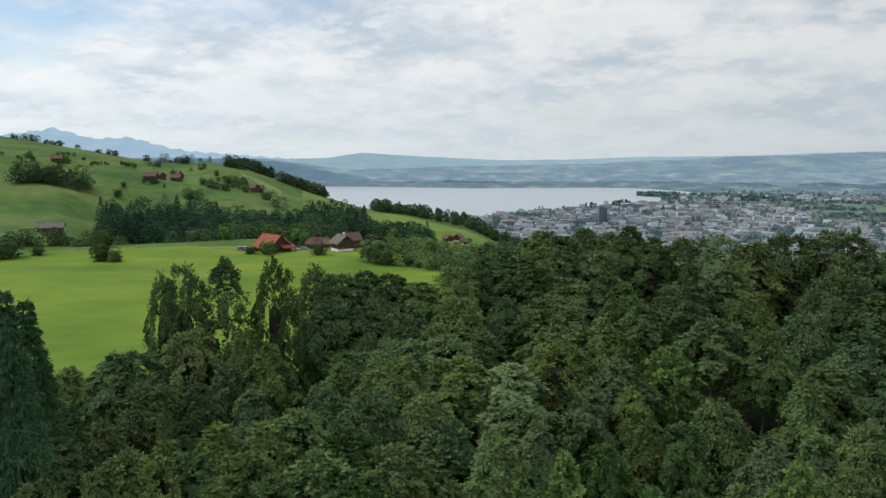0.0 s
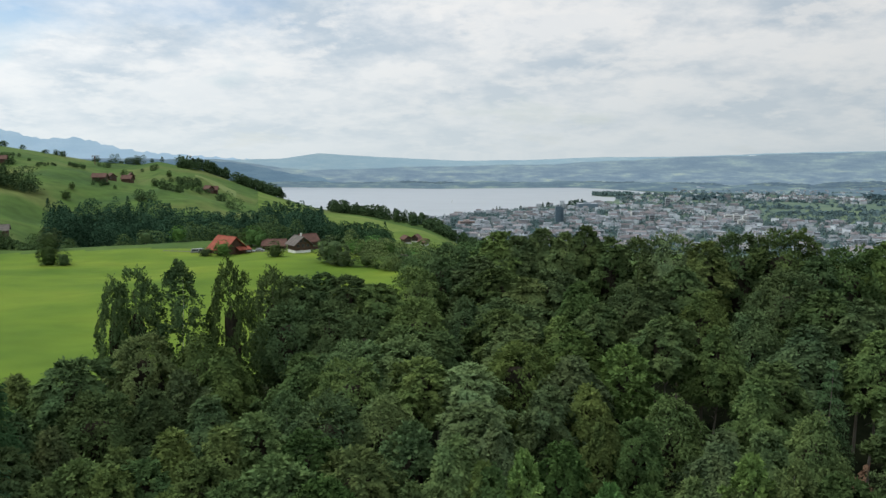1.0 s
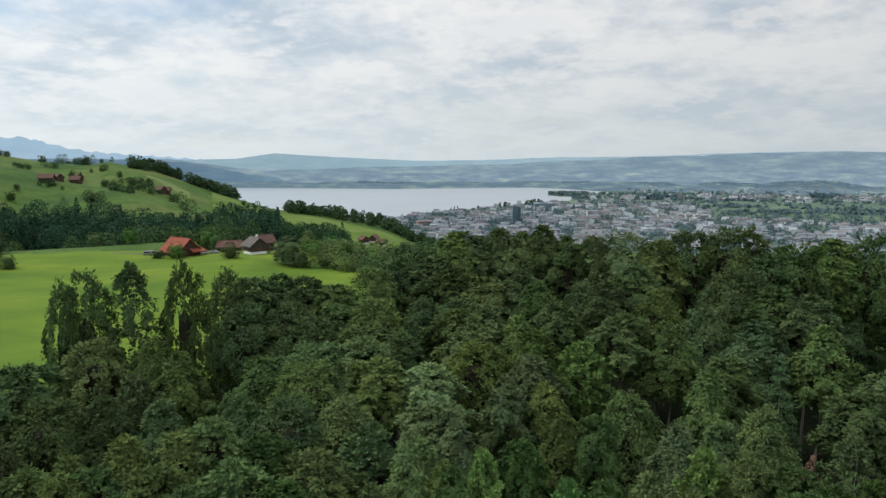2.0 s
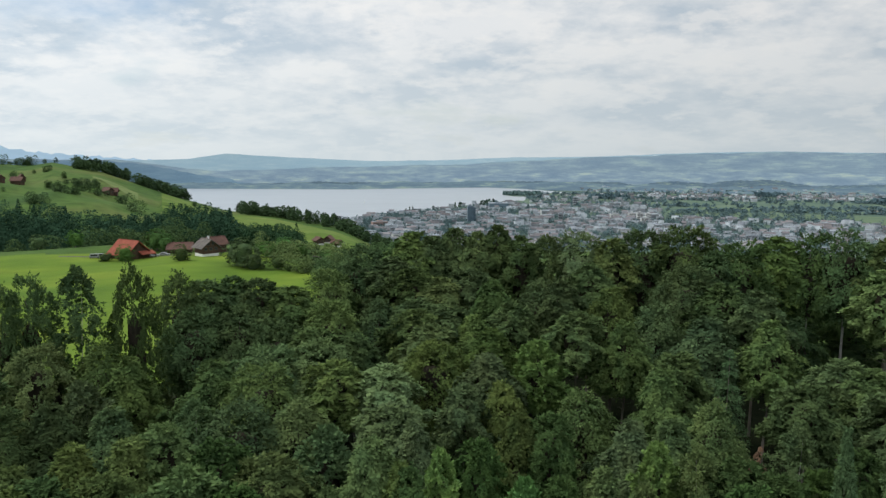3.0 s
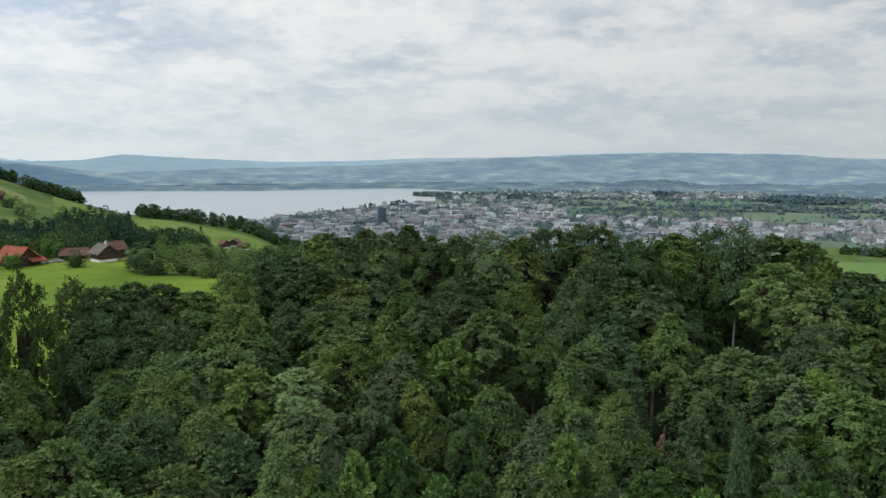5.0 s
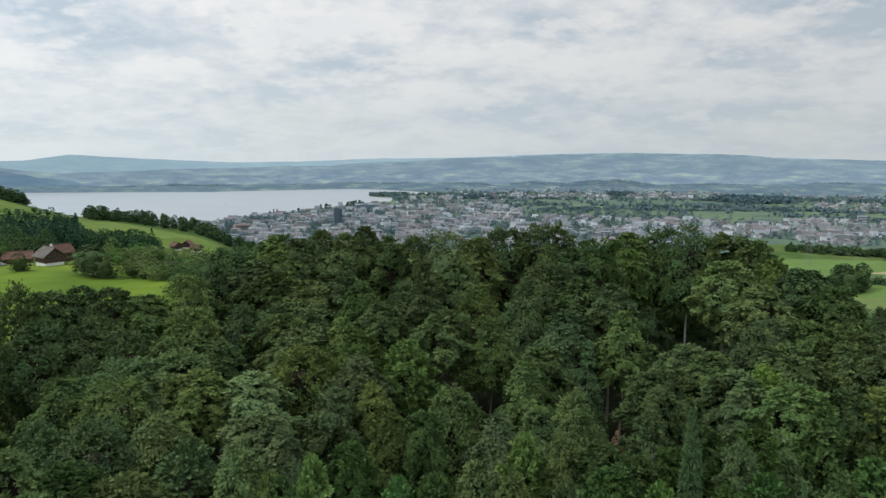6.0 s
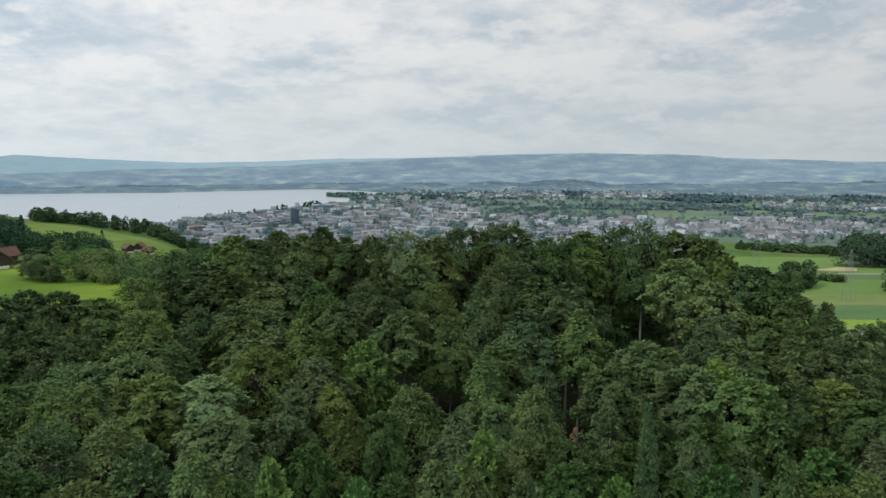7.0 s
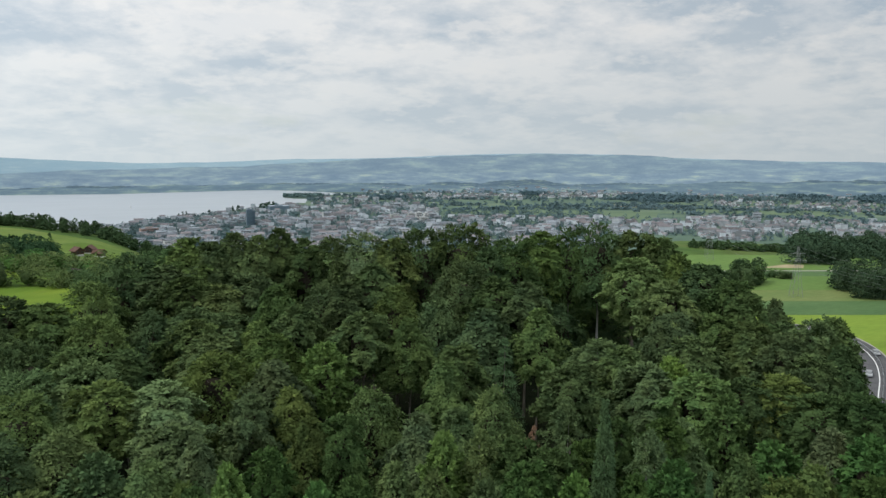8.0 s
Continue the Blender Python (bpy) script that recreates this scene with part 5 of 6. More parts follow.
def ribbon(name, points, width, mat, lift, parent=None, offset=0.0, thick=0.0):
    """A strip along a smooth line of ground points."""
    pts = [Vector(p) for p in points]
    dense = []
    for i in range(len(pts) - 1):
        a, b, c, d = pts[max(0, i - 1)], pts[i], pts[i + 1], pts[min(len(pts) - 1, i + 2)]
        for q in range(10):
            t = q / 10
            dense.append(0.5 * ((2 * b) + (c - a) * t + (2 * a - 5 * b + 4 * c - d) * t * t + (3 * b - a - 3 * c + d) * t ** 3))
    dense.append(pts[-1])
    V, Fc = [], []
    for i, p in enumerate(dense):
        g = (dense[min(i + 1, len(dense) - 1)] - dense[max(i - 1, 0)]); g.z = 0; g.normalize()
        n = Vector((g.y, -g.x, 0))
        for s in (-0.5, 0.5):
            q = p + n * (offset + s * width)
            V.append((q.x, q.y, p.z + lift))
        if thick:
            for s in (0.5, -0.5):
                q = p + n * (offset + s * width)
                V.append((q.x, q.y, p.z + lift - thick))
    k = 4 if thick else 2
    for i in range(len(dense) - 1):
        a, b = i * k, (i + 1) * k
        Fc.append((a, a + 1, b + 1, b))
        if thick:
            Fc += [(a + 1, a + 2, b + 2, b + 1), (a + 2, a + 3, b + 3, b + 2), (a + 3, a, b, b + 3)]
    return link_mesh(name, V, Fc, mat, parent), dense


ROAD = [at(a, r) for a, r in ((50, 286), (52, 288), (54.5, 286), (56.4, 280), (57.8, 268), (58.8, 251), (59.2, 232), (59.2, 214), (59.2, 200), (58.9, 188))]
road, road_line = ribbon("road", ROAD, 9.5, M["asphalt"], 0.32, thick=0.5)
tagged(road, "curving grey asphalt road with white line", "road", kind="structure")
marks = new("road_marking"); tagged(marks, "white painted line on the asphalt road", "road marking", kind="structure")
ribbon("line", ROAD, 0.28, M["paint"], 0.335, marks, -0.6)
ribbon("line", ROAD, 0.18, M["paint"], 0.335, marks, 4.3)
kerb, _ = ribbon("kerb", ROAD, 0.5, M["gravel"], 0.45, None, -4.9, thick=0.4)
tagged(kerb, "pale stone kerb along the road", "kerb", kind="structure")
verge, _ = ribbon("pavement", ROAD, 2.0, M["gravel"], 0.40, None, 6.0, thick=0.5)
tagged(verge, "pale gravel verge beside the road", "pavement", kind="structure")


def guard_rail():
    rail = new("guard_rail")
    rail.location = road_line[45]
    bm = bmesh.new()
    stretch = road_line[38:84]
    rows = []
    for i, p in enumerate(stretch):
        g = stretch[min(i + 1, len(stretch) - 1)] - stretch[max(i - 1, 0)]; g.z = 0; g.normalize()
        n = Vector((g.y, -g.x, 0))
        c = p + n * -1.6 - rail.location
        rows.append([bm.verts.new((c.x + n.x * t, c.y + n.y * t, c.z + z)) for t, z in ((0, 0.8), (0.06, 0.95), (0, 1.1), (-0.06, 0.95))])
    for a, b in zip(rows, rows[1:]):
        for s in range(4):
            bm.faces.new((a[s], a[(s + 1) % 4], b[(s + 1) % 4], b[s]))
    part("rail", bm, M["steel"], rail)
    for i in range(0, len(stretch), 4):
        p = stretch[i] - rail.location
        g = stretch[min(i + 1, len(stretch) - 1)] - stretch[max(i - 1, 0)]; g.z = 0; g.normalize()
        bm = bmesh.new()
        q = p + Vector((g.y, -g.x, 0)) * -1.5
        box(bm, q.x - 0.05, q.y - 0.05, q.z + 0.2, q.x + 0.05, q.y + 0.05, q.z + 1.1, 0.01)
        part("post", bm, M["steel"], rail)
    tagged(rail, "galvanised steel guard rail between the lanes", "guard rail")


guard_rail()


def car(m, label, van=False):
    root = new("van" if van else "car")
    h = 1.9 if van else 1.42
    bm = bmesh.new()
    box(bm, -2.2, -0.88, 0.3, 2.2, 0.88, 0.85, 0.12)
    part("body", bm, M["car"], root)
    bm = bmesh.new()
    x0, x1 = (-2.1, 1.6) if van else (-1.9, 1.0)
    r = bmesh.ops.create_cube(bm, size=1.0)
    bmesh.ops.scale(bm, vec=(x1 - x0, 1.6, h - 0.84), verts=r["verts"])
    bmesh.ops.translate(bm, vec=((x0 + x1) / 2, 0, (h + 0.84) / 2), verts=r["verts"])
    for v in bm.verts:
        if v.co.z > 1:
            v.co.x = v.co.x * (0.92 if van else 0.72) - (0 if van else 0.1); v.co.y *= 0.85
    bmesh.ops.bevel(bm, geom=list(bm.edges), offset=0.08, segments=1, affect="EDGES")
    part("cabin", bm, M["car"], root)
    for s in (-1, 1):
        bm = bmesh.new()
        box(bm, x0 + 0.5, s * 0.79 - 0.02, 0.95, x1 - 0.45, s * 0.79 + 0.02, h - 0.18)
        part("side_window", bm, M["window"], root)
        for x in (-1.35, 1.35):
            bm = bmesh.new()
            bmesh.ops.create_cone(bm, cap_ends=True, segments=14, radius1=0.33, radius2=0.33, depth=0.22, matrix=Matrix.Translation((x, s * 0.82, 0.33)) @ Matrix.Rotation(radians(90), 4, "X"))
            wheel = part("wheel", bm, M["rubber"], root)
            bm = bmesh.new()
            bmesh.ops.create_cone(bm, cap_ends=True, segments=10, radius1=0.19, radius2=0.19, depth=0.06, matrix=Matrix.Translation((x, s * 0.92, 0.33)) @ Matrix.Rotation(radians(90), 4, "X"))
            part("rim", bm, M["steel"], wheel)
    root.matrix_basis = m
    return tagged(root, label, "van" if van else "car")


def on_road(i, off):
    p, q = road_line[i], road_line[i + 1]
    g = (q - p).normalized()
    c = p + Vector((g.y, -g.x, 0)) * off
    return Matrix.Translation((c.x, c.y, c.z + 0.33)) @ Matrix.Rotation(math.atan2(g.y, g.x), 4, "Z")


car(on_road(46, -2.6), "pale silver car driving on the curved road")
car(on_road(60, 2.0), "pale grey car driving on the curved road")


def pylon(az, r, height, label):
    root = new("electricity_pylon")
    spot = at(az, r)
    root.matrix_basis = Matrix.Translation(spot) @ Matrix.Rotation(radians(-az + 25), 4, "Z")

    def strut(bm, a, b, t=0.09):
        a, b = Vector(a), Vector(b)
        m = Matrix.Translation((a + b) / 2) @ (b - a).to_track_quat("Z", "Y").to_matrix().to_4x4()
        bmesh.ops.create_cone(bm, cap_ends=True, segments=4, radius1=t, radius2=t, depth=(b - a).length, matrix=m)

    w = lambda z: 1.9 * (1 - z / height) + 0.28
    for sx in (-1, 1):
        for sy in (-1, 1):
            bm = bmesh.new()
            strut(bm, (sx * w(0), sy * w(0), -0.4), (sx * w(height), sy * w(height), height), 0.06)
            part("leg", bm, M["pylon"], root)
    bm = bmesh.new()
    zs = np.linspace(0, height, 10)
    for a, b in zip(zs, zs[1:]):
        for s in (-1, 1):
            strut(bm, (-w(a), s * w(a), a), (w(b), s * w(b), b), 0.022); strut(bm, (w(a), s * w(a), a), (-w(b), s * w(b), b), 0.022)
            strut(bm, (s * w(a), -w(a), a), (s * w(b), w(b), b), 0.022); strut(bm, (s * w(a), w(a), a), (s * w(b), -w(b), b), 0.022)
    part("bracing", bm, M["pylon"], root)
    for z, reach in ((height * 0.72, 4.2), (height * 0.86, 3.4)):
        bm = bmesh.new()
        for s in (-1, 1):
            strut(bm, (-reach, 0, z), (0, s * w(z), z + 0.9), 0.03); strut(bm, (reach, 0, z), (0, s * w(z), z + 0.9), 0.03)
            strut(bm, (-reach, 0, z), (0, s * w(z), z), 0.03); strut(bm, (reach, 0, z), (0, s * w(z), z), 0.03)
        part("cross_arm", bm, M["pylon"], root)
    tagged(root, label, "pylon", "power line")
    return root.matrix_basis


def power_line():
    ends = [pylon(53.8, 352, 22.5, "grey lattice electricity pylon standing in the fields"), pylon(47.8, 455, 22.5, "grey lattice electricity pylon in a distant field")]
    ends.insert(0, Matrix.Translation(at(66, 300)) @ Matrix.Rotation(radians(-40), 4, "Z"))
    for x, z in ((-4.2, 15.4), (4.2, 15.4), (-3.4, 18.6), (3.4, 18.6), (0, 22.5)):
        cu = bpy.data.curves.new("power_cable", "CURVE")
        cu.dimensions, cu.bevel_depth, cu.bevel_resolution = "3D", 0.02, 0
        sp = cu.splines.new("POLY")
        pts = []
        for a, b in zip(ends, ends[1:]):
            p, q = a @ Vector((x, 0, z)), b @ Vector((x, 0, z))
            for k in range(17):
                t = k / 16
                v = p.lerp(q, t); v.z -= 4 * 4.0 * t * (1 - t)
                pts.append(v)
        sp.points.add(len(pts) - 1)
        for s, v in zip(sp.points, pts):
            s.co = (*v, 1)
        cu.materials.append(M["pylon"])
        tagged(new("power_cable", cu), "thin sagging grey power cable between pylons", "cable", "power cables")


power_line()


# ---- farms ----
def farmstead(name, label, category, az, r, turn, width, length, wall_h, roof_h, wall, roof, plinth=None, windows=(), eave=1.1, chimney=False, lean=None, group=""):
    """A gabled farm building: the gable looks along -y, the ridge runs along y."""
    root = new(name)
    spot = at(az, r)
    root.matrix_basis = Matrix.Translation(spot) @ Matrix.Rotation(radians(turn - az), 4, "Z")
    x, y = width / 2, length / 2
    base = 1.3 if plinth else -1.5
    if plinth:
        bm = bmesh.new()
        box(bm, -x + 0.08, -y + 0.08, -1.5, x - 0.08, y - 0.08, base, 0.03)
        part("plinth", bm, plinth, root, "white rendered ground floor")
    bm = bmesh.new()
    lo = [bm.verts.new(v) for v in ((-x, -y, base), (x, -y, base), (x, y, base), (-x, y, base))]
    hi = [bm.verts.new(v) for v in ((-x, -y, wall_h), (x, -y, wall_h), (x, y, wall_h), (-x, y, wall_h))]
    g0, g1 = bm.verts.new((0, -y, wall_h + roof_h)), bm.verts.new((0, y, wall_h + roof_h))
    bm.faces.new((lo[0], lo[1], hi[1], g0, hi[0])); bm.faces.new((lo[2], lo[3], hi[3], g1, hi[2]))
    bm.faces.new((lo[1], lo[2], hi[2], hi[1])); bm.faces.new((lo[3], lo[0], hi[0], hi[3])); bm.faces.new(lo[::-1])
    part("wall", bm, wall, root)
    slope = roof_h / x
    for s in (-1, 1):
        bm = bmesh.new()
        top = [(0, -y - eave, wall_h + roof_h + 0.12), (0, y + eave, wall_h + roof_h + 0.12), (s * (x + eave), y + eave, wall_h - slope * eave + 0.12), (s * (x + eave), -y - eave, wall_h - slope * eave + 0.12)]
        a = [bm.verts.new(v) for v in top]
        b = [bm.verts.new((v[0], v[1], v[2] + 0.28)) for v in top]
        order = (0, 1, 2, 3)
        bm.faces.new([b[i] for i in order]); bm.faces.new([a[i] for i in order[::-1]])
        for i in range(4):
            bm.faces.new((a[i], a[(i + 1) % 4], b[(i + 1) % 4], b[i]))
        bmesh.ops.recalc_face_normals(bm, faces=bm.faces)
        part("roof_slope", bm, roof, root)
    bm = bmesh.new()
    box(bm, -0.18, -y - eave, wall_h + roof_h + 0.3, 0.18, y + eave, wall_h + roof_h + 0.5, 0.05)
    part("ridge_tile", bm, roof, root)
    if lean:
        bm = bmesh.new()
        p = [(0, -y - 0.05, lean + 1.3), (x + 1.5, -y - 0.05, lean + 1.3), (x + 1.5, -y - 3.0, lean), (0, -y - 3.0, lean)]
        a = [bm.verts.new(v) for v in p]; b = [bm.verts.new((v[0], v[1], v[2] + 0.25)) for v in p]
        bm.faces.new(b); bm.faces.new(a[::-1])
        for i in range(4):
            bm.faces.new((a[i], a[(i + 1) % 4], b[(i + 1) % 4], b[i]))
        bmesh.ops.recalc_face_normals(bm, faces=bm.faces)
        part("lean_to_roof", bm, roof, root)
        for px in np.linspace(0.5, x + 1.2, 3):
            bm = bmesh.new(); box(bm, px - 0.12, -y - 2.9, -1.5, px + 0.12, -y - 2.66, lean + 0.05, 0.02)
            part("post", bm, M["timber"], root)
    for wx, wz, side in windows:
        bm = bmesh.new()
        if side == "front":
            box(bm, wx - 0.7, -y - 0.09, wz - 0.75, wx + 0.7, -y + 0.02, wz + 0.75, 0.03)
        else:
            box(bm, x - 0.02, wx - 0.7, wz - 0.75, x + 0.09, wx + 0.7, wz + 0.75, 0.03)
        frame_ob = part("window", bm, M["grey_tile"], root)
        for k in (-1, 1):
            bm = bmesh.new()
            if side == "front":
                box(bm, wx + k * 0.32 - 0.27, -y - 0.12, wz - 0.6, wx + k * 0.32 + 0.27, -y - 0.1, wz + 0.6)
            else:
                box(bm, x + 0.1, wx + k * 0.32 - 0.27, wz - 0.6, x + 0.12, wx + k * 0.32 + 0.27, wz + 0.6)
            part("pane", bm, M["window"], frame_ob)
    if chimney:
        bm = bmesh.new(); box(bm, x * 0.35, y * 0.3, wall_h + roof_h * 0.5, x * 0.35 + 0.7, y * 0.3 + 0.7, wall_h + roof_h + 1.2, 0.04)
        part("chimney", bm, M["white"], root)
    tagged(root, label, category, group or "farm buildings")
    return root


WINS = [(-2.4, 3.4, "front"), (0, 3.4, "front"), (2.4, 3.4, "front"), (-1.1, 5.7, "front"), (1.1, 5.7, "front"), (-2, 3.4, "side"), (1.5, 3.4, "side")]
farmstead("barn", "timber barn with a broad bright orange tiled roof", "barn", -13.4, 350, 33, 11, 13, 2.8, 5.0, M["timber"], M["tile"], eave=1.2, lean=2.0)
farmstead("farmhouse", "dark timber farmhouse on a white ground floor", "house", -8.0, 336, 24, 7.6, 8.5, 4.2, 3.0, M["timber"], M["grey_tile"], M["white"], WINS, chimney=True)
farmstead("farmhouse", "brown farm building with weathered red tiled roof", "house", -7.35, 348, -60, 6.0, 7.5, 4.4, 2.6, M["timber"], M["old_tile"], None, ())
farmstead("shed", "long low shed with weathered red-brown roof", "shed", -9.85, 362, 78, 6.5, 10, 2.2, 2.2, M["timber"], M["old_tile"])
farmstead("barn", "brown timber barn with a dark weathered roof", "barn", -28.6, dip_r(-28.6, -5.4, 400), 82, 7, 13, 3.2, 2.4, M["timber"], M["grey_tile"])
for az, dip, turn, w, ln in ((-21.95, -1.87, 70, 8, 12), (-21.2, -1.85, 20, 7, 8), (-20.15, -2.0, 60, 7, 10), (-19.9, -1.8, 10, 6, 8), (-14.6, -2.85, 40, 7, 8), (-14.2, -2.9, 80, 6, 7), (-27.9, -0.55, 75, 7, 10)):
    farmstead("farmhouse", "small brown-roofed farmhouse high on the pasture", "house", az, dip_r(az, dip, 560, 1100), turn, w, ln, 4.2, 3.0, M["timber"], M["old_tile"], None, [(-2, 2.8, "front"), (2, 2.8, "front")], group="hillside farms")
farmstead("chalet", "brown chalet with a broad shallow roof on the slope", "house", 0.4, dip_r(0.4, -7.0, 420), 25, 6.0, 7.5, 4.0, 2.1, M["timber"], M["old_tile"], M["white"], [(-1.4, 2.9, "front"), (1.4, 2.9, "front")], group="hamlet houses")
farmstead("chalet", "brown chalet with a red-brown roof on the slope", "house", 1.2, dip_r(1.2, -6.9, 420), -20, 5.6, 7, 4.0, 2.1, M["timber"], M["old_tile"], M["white"], [(-1.4, 2.9, "front"), (1.4, 2.9, "front")], group="hamlet houses")
farmstead("chalet", "brown chalet with a red-brown roof on the slope", "house", 1.8, dip_r(1.8, -7.2, 420), 60, 5.2, 6.5, 3.6, 1.9, M["timber"], M["old_tile"], M["white"], [(-1.2, 2.7, "front"), (1.2, 2.7, "front")], group="hamlet houses")
farmstead("house", "small pale rendered house among orchard trees", "house", 0.3, 296, 35, 2.8, 4.0, 2.2, 1.2, M["gravel"], M["grey_tile"], None, [(0, 1.4, "front")], group="hamlet houses")
for az, r, turn, van in ((-15.7, 352, 10, True), (-15.35, 353, 15, True), (-12.05, 350, 20, False), (-11.7, 352, 5, False), (-11.0, 354, -10, False)):
    car(Matrix.Translation(at(az, r, 0.02)) @ Matrix.Rotation(radians(turn), 4, "Z"), "white van parked beside the barn" if van else "pale car parked in the farmyard", van)
sheet("path", "pale farm track along the meadow's edge", "path", -18, -6, line(-18, 357, -6, 344), line(-18, 359, -6, 346), M["asphalt"], lift=0.1, rings=1)

# single trees and bushes about the meadow
for az, r, h, w, tone, kind in (
    (-13.75, 338, 7.5, 8.5, "rich", "bush"), (-15.0, 341, 4.2, 6, "dark", "bush"), (-11.5, 372, 11, 10, "rich", "far"), (-10.9, 366, 9, 8, "rich", "far"), (-11.9, 378, 9, 9, "green", "far"),
    (-9.85, 318, 7, 7, "dark", "bush"), (-5.9, 302, 11, 9, "grey", "far"), (-5.3, 298, 12.5, 11, "grey", "far"), (-4.6, 294, 8, 9, "grey", "bush"), (-2.78, 292, 5.8, 7.5, "dark", "far"),
    (-1.9, 286, 2.6, 3.5, "dark", "bush"), (-25.55, 341, 10.5, 9, "dark", "bush"), (-24.6, 335, 6.5, 6, "dark", "bush"), (-29.5, 375, 5, 6.5, "dark", "bush"), (-31.4, 372, 10, 13, "dark", "bush"), (-25.4, 385, 11, 10, "dark", "far"),
    (-16.9, 395, 9, 8, "rich", "far"), (-19.2, 398, 8, 8, "green", "far"), (-3.6, 330, 7, 9, "rich", "far"), (-2.2, 345, 7, 9, "rich", "far"), (-1.0, 330, 6, 8, "rich", "far"), (1.0, 300, 6, 9, "rich", "bush"), (0.75, 291, 4, 5, "dark", "bush"), (-0.2, 292, 3.2, 4, "green", "bush"), (60.6, 274, 9, 10, "rich", "bush"), (62, 262, 10, 12, "rich", "bush"),
):
    tree(kind, az, r, float(land(az, r)) + h, w, tone, "meadow trees", "rounded green tree standing on the meadow's edge" if kind == "far" else "dense dark bush standing on the meadow")


# ---- landmarks of the town ----
def tower_block(az, r, w, d, h, mat, label, storeys=0, turn=0.0, glass="window"):
    root = new("tower_block")
    root.matrix_basis = Matrix.Translation(at(az, r)) @ Matrix.Rotation(radians(turn - az), 4, "Z")
    bm = bmesh.new(); box(bm, -w / 2, -d / 2, -2, w / 2, d / 2, h, 0.15)
    part("wall", bm, mat, root)
    bm = bmesh.new(); box(bm, -w / 2 - 0.15, -d / 2 - 0.15, h + 0.01, w / 2 + 0.15, d / 2 + 0.15, h + 0.8, 0.1)
    part("roof", bm, M["town_roof"], root)
    bm = bmesh.new(); box(bm, -w / 5, -d / 5, h + 0.8, w / 5, d / 5, h + 3.2, 0.1)
    part("lift_house", bm, mat, root)
    for k in range(storeys):
        z = 2 + (h - 3) * k / storeys
        bm = bmesh.new(); box(bm, -w / 2 + 0.6, -d / 2 - 0.12, z, w / 2 - 0.6, -d / 2 - 0.02, z + (h - 3) / storeys * 0.5)
        part("window", bm, M[glass], root)
    return tagged(root, label, "building", "town high-rises")


tower_block(12.38, 2075, 15, 16, 54, M["tower"], "tall dark glass high-rise above the town", 14, 8, "tower_window")
tower_block(12.68, 2090, 9, 14, 50, M["tower"], "slim dark wing of a tall high-rise", 12, 8, "tower_window")
tower_block(5.2, 1990, 44, 16, 18, M["peach"], "peach-coloured apartment block near the shore", 4, 20)
tower_block(9.83, 2130, 13, 12, 26, M["white"], "slim white high-rise in the town", 6)
for az, r, w, d, h in ((24.9, 2270, 20, 14, 24), (25.5, 2240, 18, 14, 28), (26.1, 2290, 16, 14, 22), (23.6, 2300, 26, 14, 18), (25.9, 2200, 24, 14, 16)):
    tower_block(az, r, w, d, h, M["white"], "white stepped apartment high-rise", 5, 12)
for az, r, w, d, h in ((18.7, 2190, 24, 16, 20), (19.5, 2200, 14, 14, 24), (20.6, 2900, 18, 16, 34), (27.0, 2250, 20, 16, 15), (50.95, 2480, 24, 16, 22), (22.5, 2260, 52, 18, 12), (15.7, 2250, 70, 20, 12), (20.8, 2190, 60, 18, 12), (10.8, 2260, 44, 22, 12)):
    tower_block(az, r, w, d, h, M["town_wall"], "long pale concrete block in the town", 4, 6)
tower_block(14.6, 2720, 70, 50, 20, M["tower"], "broad dark sloped hall near the shore", 0, 10)


def chimney_stack(az, r, h):
    root = new("chimney_stack")
    root.location = at(az, r)
    bm = bmesh.new()
    bmesh.ops.create_cone(bm, cap_ends=True, segments=12, radius1=2.6, radius2=1.9, depth=h, matrix=Matrix.Translation((0, 0, h / 2 - 1)))
    part("shaft", bm, M["white"], root)
    bm = bmesh.new()
    bmesh.ops.create_cone(bm, cap_ends=True, segments=12, radius1=2.2, radius2=2.2, depth=1.2, matrix=Matrix.Translation((0, 0, h - 1)))
    part("rim", bm, M["town_roof"], root)
    tagged(root, "tall slim pale chimney over the town", "chimney")


chimney_stack(17.97, 2180, 37)
grove("poplars", "row of dark slim poplars by the shore", [(7.3, 2440, 20, 6), (7.6, 2440, 26, 7), (7.85, 2445, 26, 7), (9.5, 2590, 20, 6), (8.0, 2450, 16, 8), (11.2, 2760, 18, 12), (11.6, 2790, 20, 14), (13.4, 2860, 20, 26), (13.8, 2890, 22, 26), (14.2, 2960, 20, 22)], 60, 5, "leaf", colour=(0.6, 0.7, 1.2), seed=40, pointed=0.3)


def sailing_boat(az, r):
    root = new("sailing_boat")
    a = radians(az)
    root.location = (r * math.sin(a), r * math.cos(a), LAKE + 0.8)
    bm = bmesh.new(); box(bm, -4, -1.2, -0.2, 4, 1.2, 0.9, 0.4)
    part("hull", bm, M["white"], root)
    bm = bmesh.new()
    v = [bm.verts.new(p) for p in ((0.4, 0, 1.4), (-3.6, 0.5, 1.4), (0.4, 0.1, 13), (0.4, 0.08, 1.4), (-3.6, 0.58, 1.4), (0.4, 0.18, 13))]
    bm.faces.new(v[:3]); bm.faces.new(v[:2:-1])
    part("sail", bm, M["white"], root)
    tagged(root, "small white sailing boat on the lake", "boat")


sailing_boat(4.07, 3030)


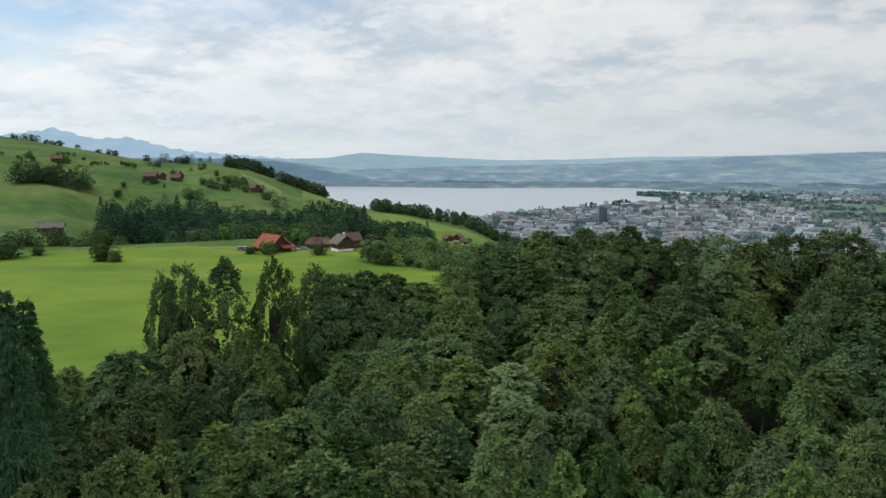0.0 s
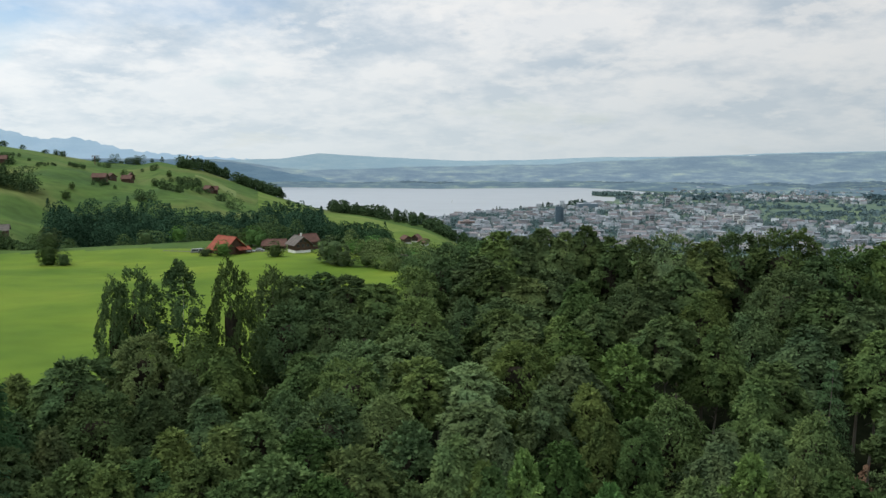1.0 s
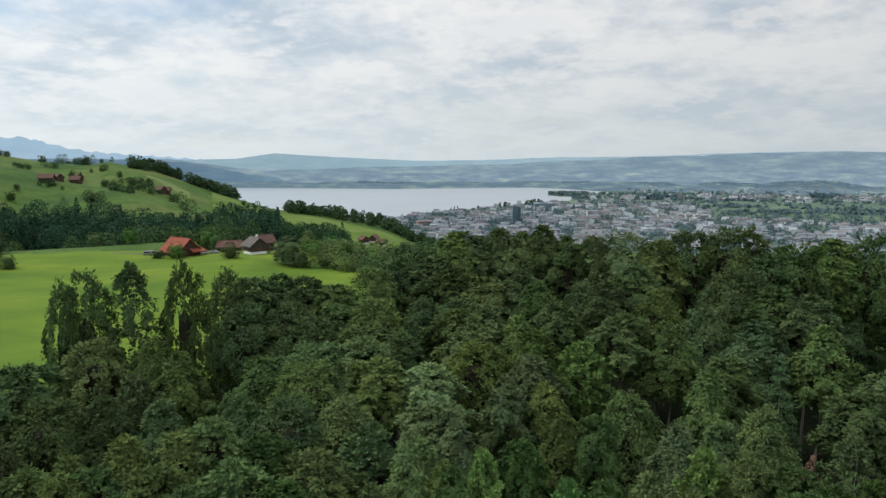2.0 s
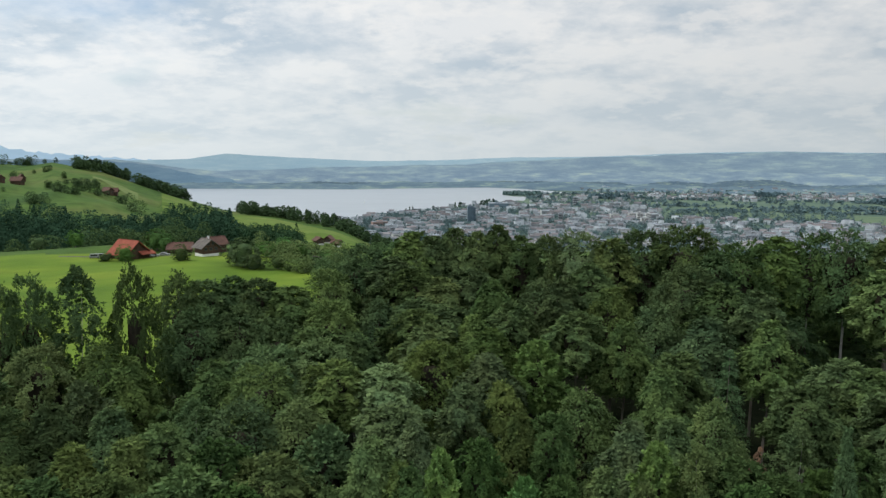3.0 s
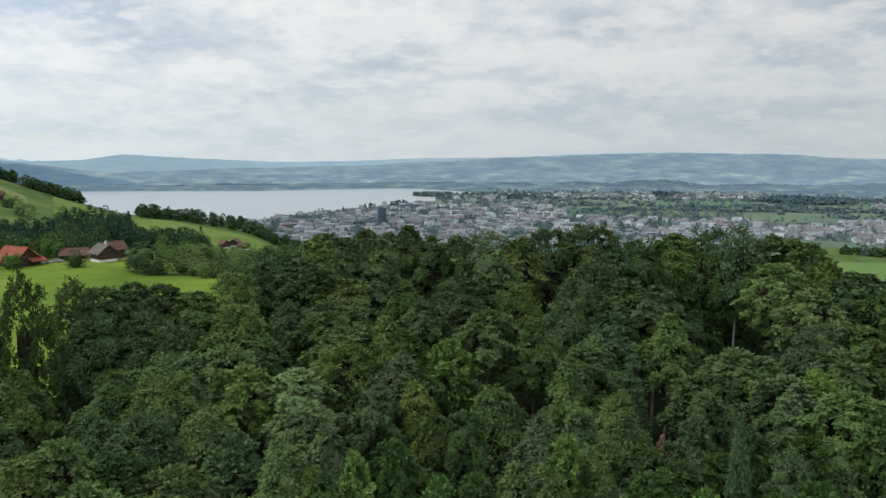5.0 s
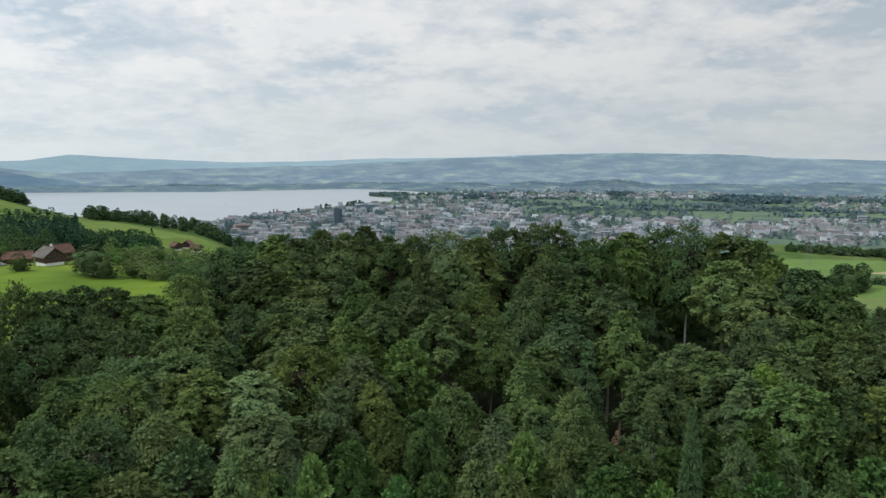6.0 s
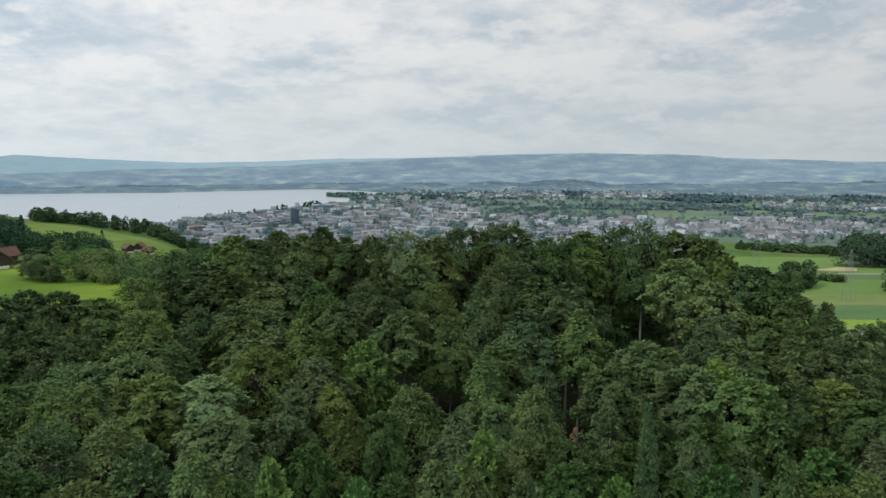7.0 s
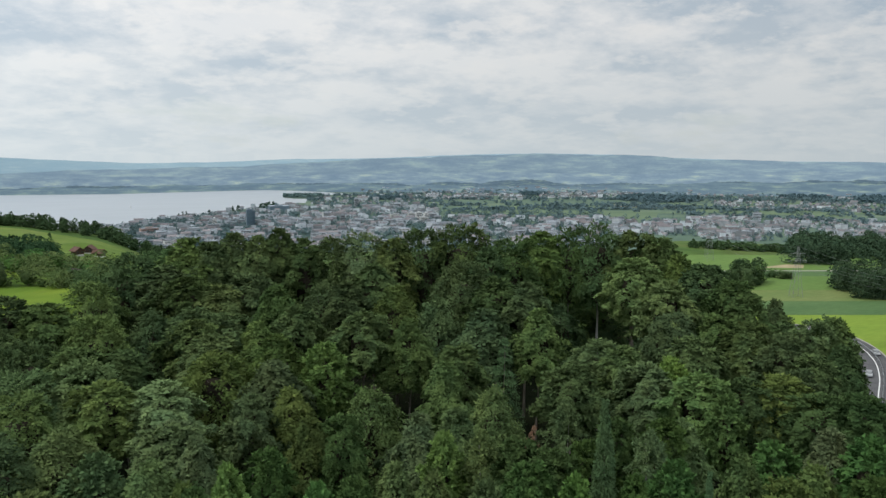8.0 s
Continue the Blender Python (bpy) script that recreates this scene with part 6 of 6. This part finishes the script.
def crane(az, r, h):
    root = new("tower_crane")
    root.matrix_basis = Matrix.Translation(at(az, r)) @ Matrix.Rotation(radians(-az), 4, "Z")
    bm = bmesh.new(); box(bm, -0.45, -0.45, -1, 0.45, 0.45, h, 0.1)
    part("mast", bm, M["old_tile"], root)
    bm = bmesh.new(); box(bm, -3, -0.4, h, 5, 0.4, h + 0.8, 0.1)
    part("jib", bm, M["old_tile"], root)
    bm = bmesh.new(); box(bm, -3.2, -0.6, h - 1.2, -1.8, 0.6, h - 0.02, 0.1)
    part("counterweight", bm, M["grey_tile"], root)
    tagged(root, "small red tower crane standing on the hill", "crane")


crane(-22.21, dip_r(-22.21, -0.71, 620, 1090), 10)

# ---- the spit that closes the bay ----
sheet("headland_spit", "low wooded spit reaching into the lake", "spit", 15.0, 17.6, line(15.0, 3600, 15.8, 3490, 17.6, 3440), line(15.0, 3640, 15.8, 3720, 17.6, 3790), M["valley"], lift=1.4, cols=16)
spit_rng = random.Random(4)
# haze blue multiplied into the spit's leaf colour
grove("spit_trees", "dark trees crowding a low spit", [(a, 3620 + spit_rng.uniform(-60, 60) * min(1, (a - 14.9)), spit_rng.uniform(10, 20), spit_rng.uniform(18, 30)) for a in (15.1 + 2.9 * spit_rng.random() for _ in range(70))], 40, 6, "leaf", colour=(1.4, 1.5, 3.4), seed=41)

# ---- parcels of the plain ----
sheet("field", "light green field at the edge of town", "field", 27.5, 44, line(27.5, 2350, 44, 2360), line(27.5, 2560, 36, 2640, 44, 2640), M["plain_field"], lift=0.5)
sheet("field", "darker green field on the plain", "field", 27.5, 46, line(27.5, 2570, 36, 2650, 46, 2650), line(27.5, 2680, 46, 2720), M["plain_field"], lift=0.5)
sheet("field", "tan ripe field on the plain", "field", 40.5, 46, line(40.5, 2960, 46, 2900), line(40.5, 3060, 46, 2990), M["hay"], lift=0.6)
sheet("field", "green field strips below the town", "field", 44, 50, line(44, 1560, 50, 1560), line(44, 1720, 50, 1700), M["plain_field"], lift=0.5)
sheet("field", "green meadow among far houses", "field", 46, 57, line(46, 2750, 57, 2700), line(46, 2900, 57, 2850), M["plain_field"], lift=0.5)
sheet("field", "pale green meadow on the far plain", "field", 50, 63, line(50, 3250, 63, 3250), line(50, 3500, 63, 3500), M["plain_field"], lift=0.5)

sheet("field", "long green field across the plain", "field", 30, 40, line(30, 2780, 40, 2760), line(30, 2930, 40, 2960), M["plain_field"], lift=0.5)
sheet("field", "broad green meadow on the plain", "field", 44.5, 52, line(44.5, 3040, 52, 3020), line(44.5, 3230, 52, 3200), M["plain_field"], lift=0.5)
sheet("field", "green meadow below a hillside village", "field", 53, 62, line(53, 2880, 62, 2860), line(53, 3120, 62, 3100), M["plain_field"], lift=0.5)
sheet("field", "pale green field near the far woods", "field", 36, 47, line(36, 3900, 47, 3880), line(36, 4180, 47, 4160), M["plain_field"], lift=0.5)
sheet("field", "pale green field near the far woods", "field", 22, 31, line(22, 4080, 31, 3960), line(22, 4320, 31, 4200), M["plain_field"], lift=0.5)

# woods that stand on the plain
plain_rng = random.Random(12)
for az0, az1, r0, r1, n in ((41.0, 46.8, 3260, 3720, 300), (57.0, 63.0, 3500, 4150, 240), (33.5, 35.5, 3700, 3900, 60), (52.5, 55.5, 3750, 3950, 90), (21.5, 24.5, 3350, 3500, 70)):
    spots = []
    for _ in range(n):
        u = plain_rng.random()
        mid, half = (r0 + r1) / 2, (r1 - r0) / 2 * math.sqrt(math.sin(math.pi * (0.03 + 0.94 * u)))
        spots.append((az0 + (az1 - az0) * u, mid + plain_rng.uniform(-half, half), plain_rng.uniform(12, 19), plain_rng.uniform(18, 30)))
    # the blue multiplier paints distance haze onto these woods
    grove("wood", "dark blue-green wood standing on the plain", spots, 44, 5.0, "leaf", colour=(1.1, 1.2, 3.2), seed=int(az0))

# paler sheet that gives the slope's pasture a painted sunlit look
sheet("field", "light green pasture painted as if sunlit on the falling ridge", "field", -11, 5.6, line(-11, 640, -6, 575, 0, 560, 5.6, 530), line(-11, 925, -5, 860, 0, 805, 5.6, 690), M["slope"], lift=0.35, cols=60, rings=24)

# single trees and low hedges scattered over the pasture hill
hill_rng = random.Random(33)
for _ in range(12):
    az, r = hill_rng.uniform(-31, -7), hill_rng.uniform(600, 1000)
    if r > 960 - (az + 31) * 6:
        continue
    tree("far", az, r, float(land(az, r)) + hill_rng.uniform(4, 9), hill_rng.uniform(5, 9), "dark", "hillside trees")
sheet("field", "tan worn slope on the pasture hill", "field", -15.5, -12.6, line(-15.5, 880, -12.6, 800), line(-15.5, 905, -12.6, 850), M["field_d"], lift=0.4)
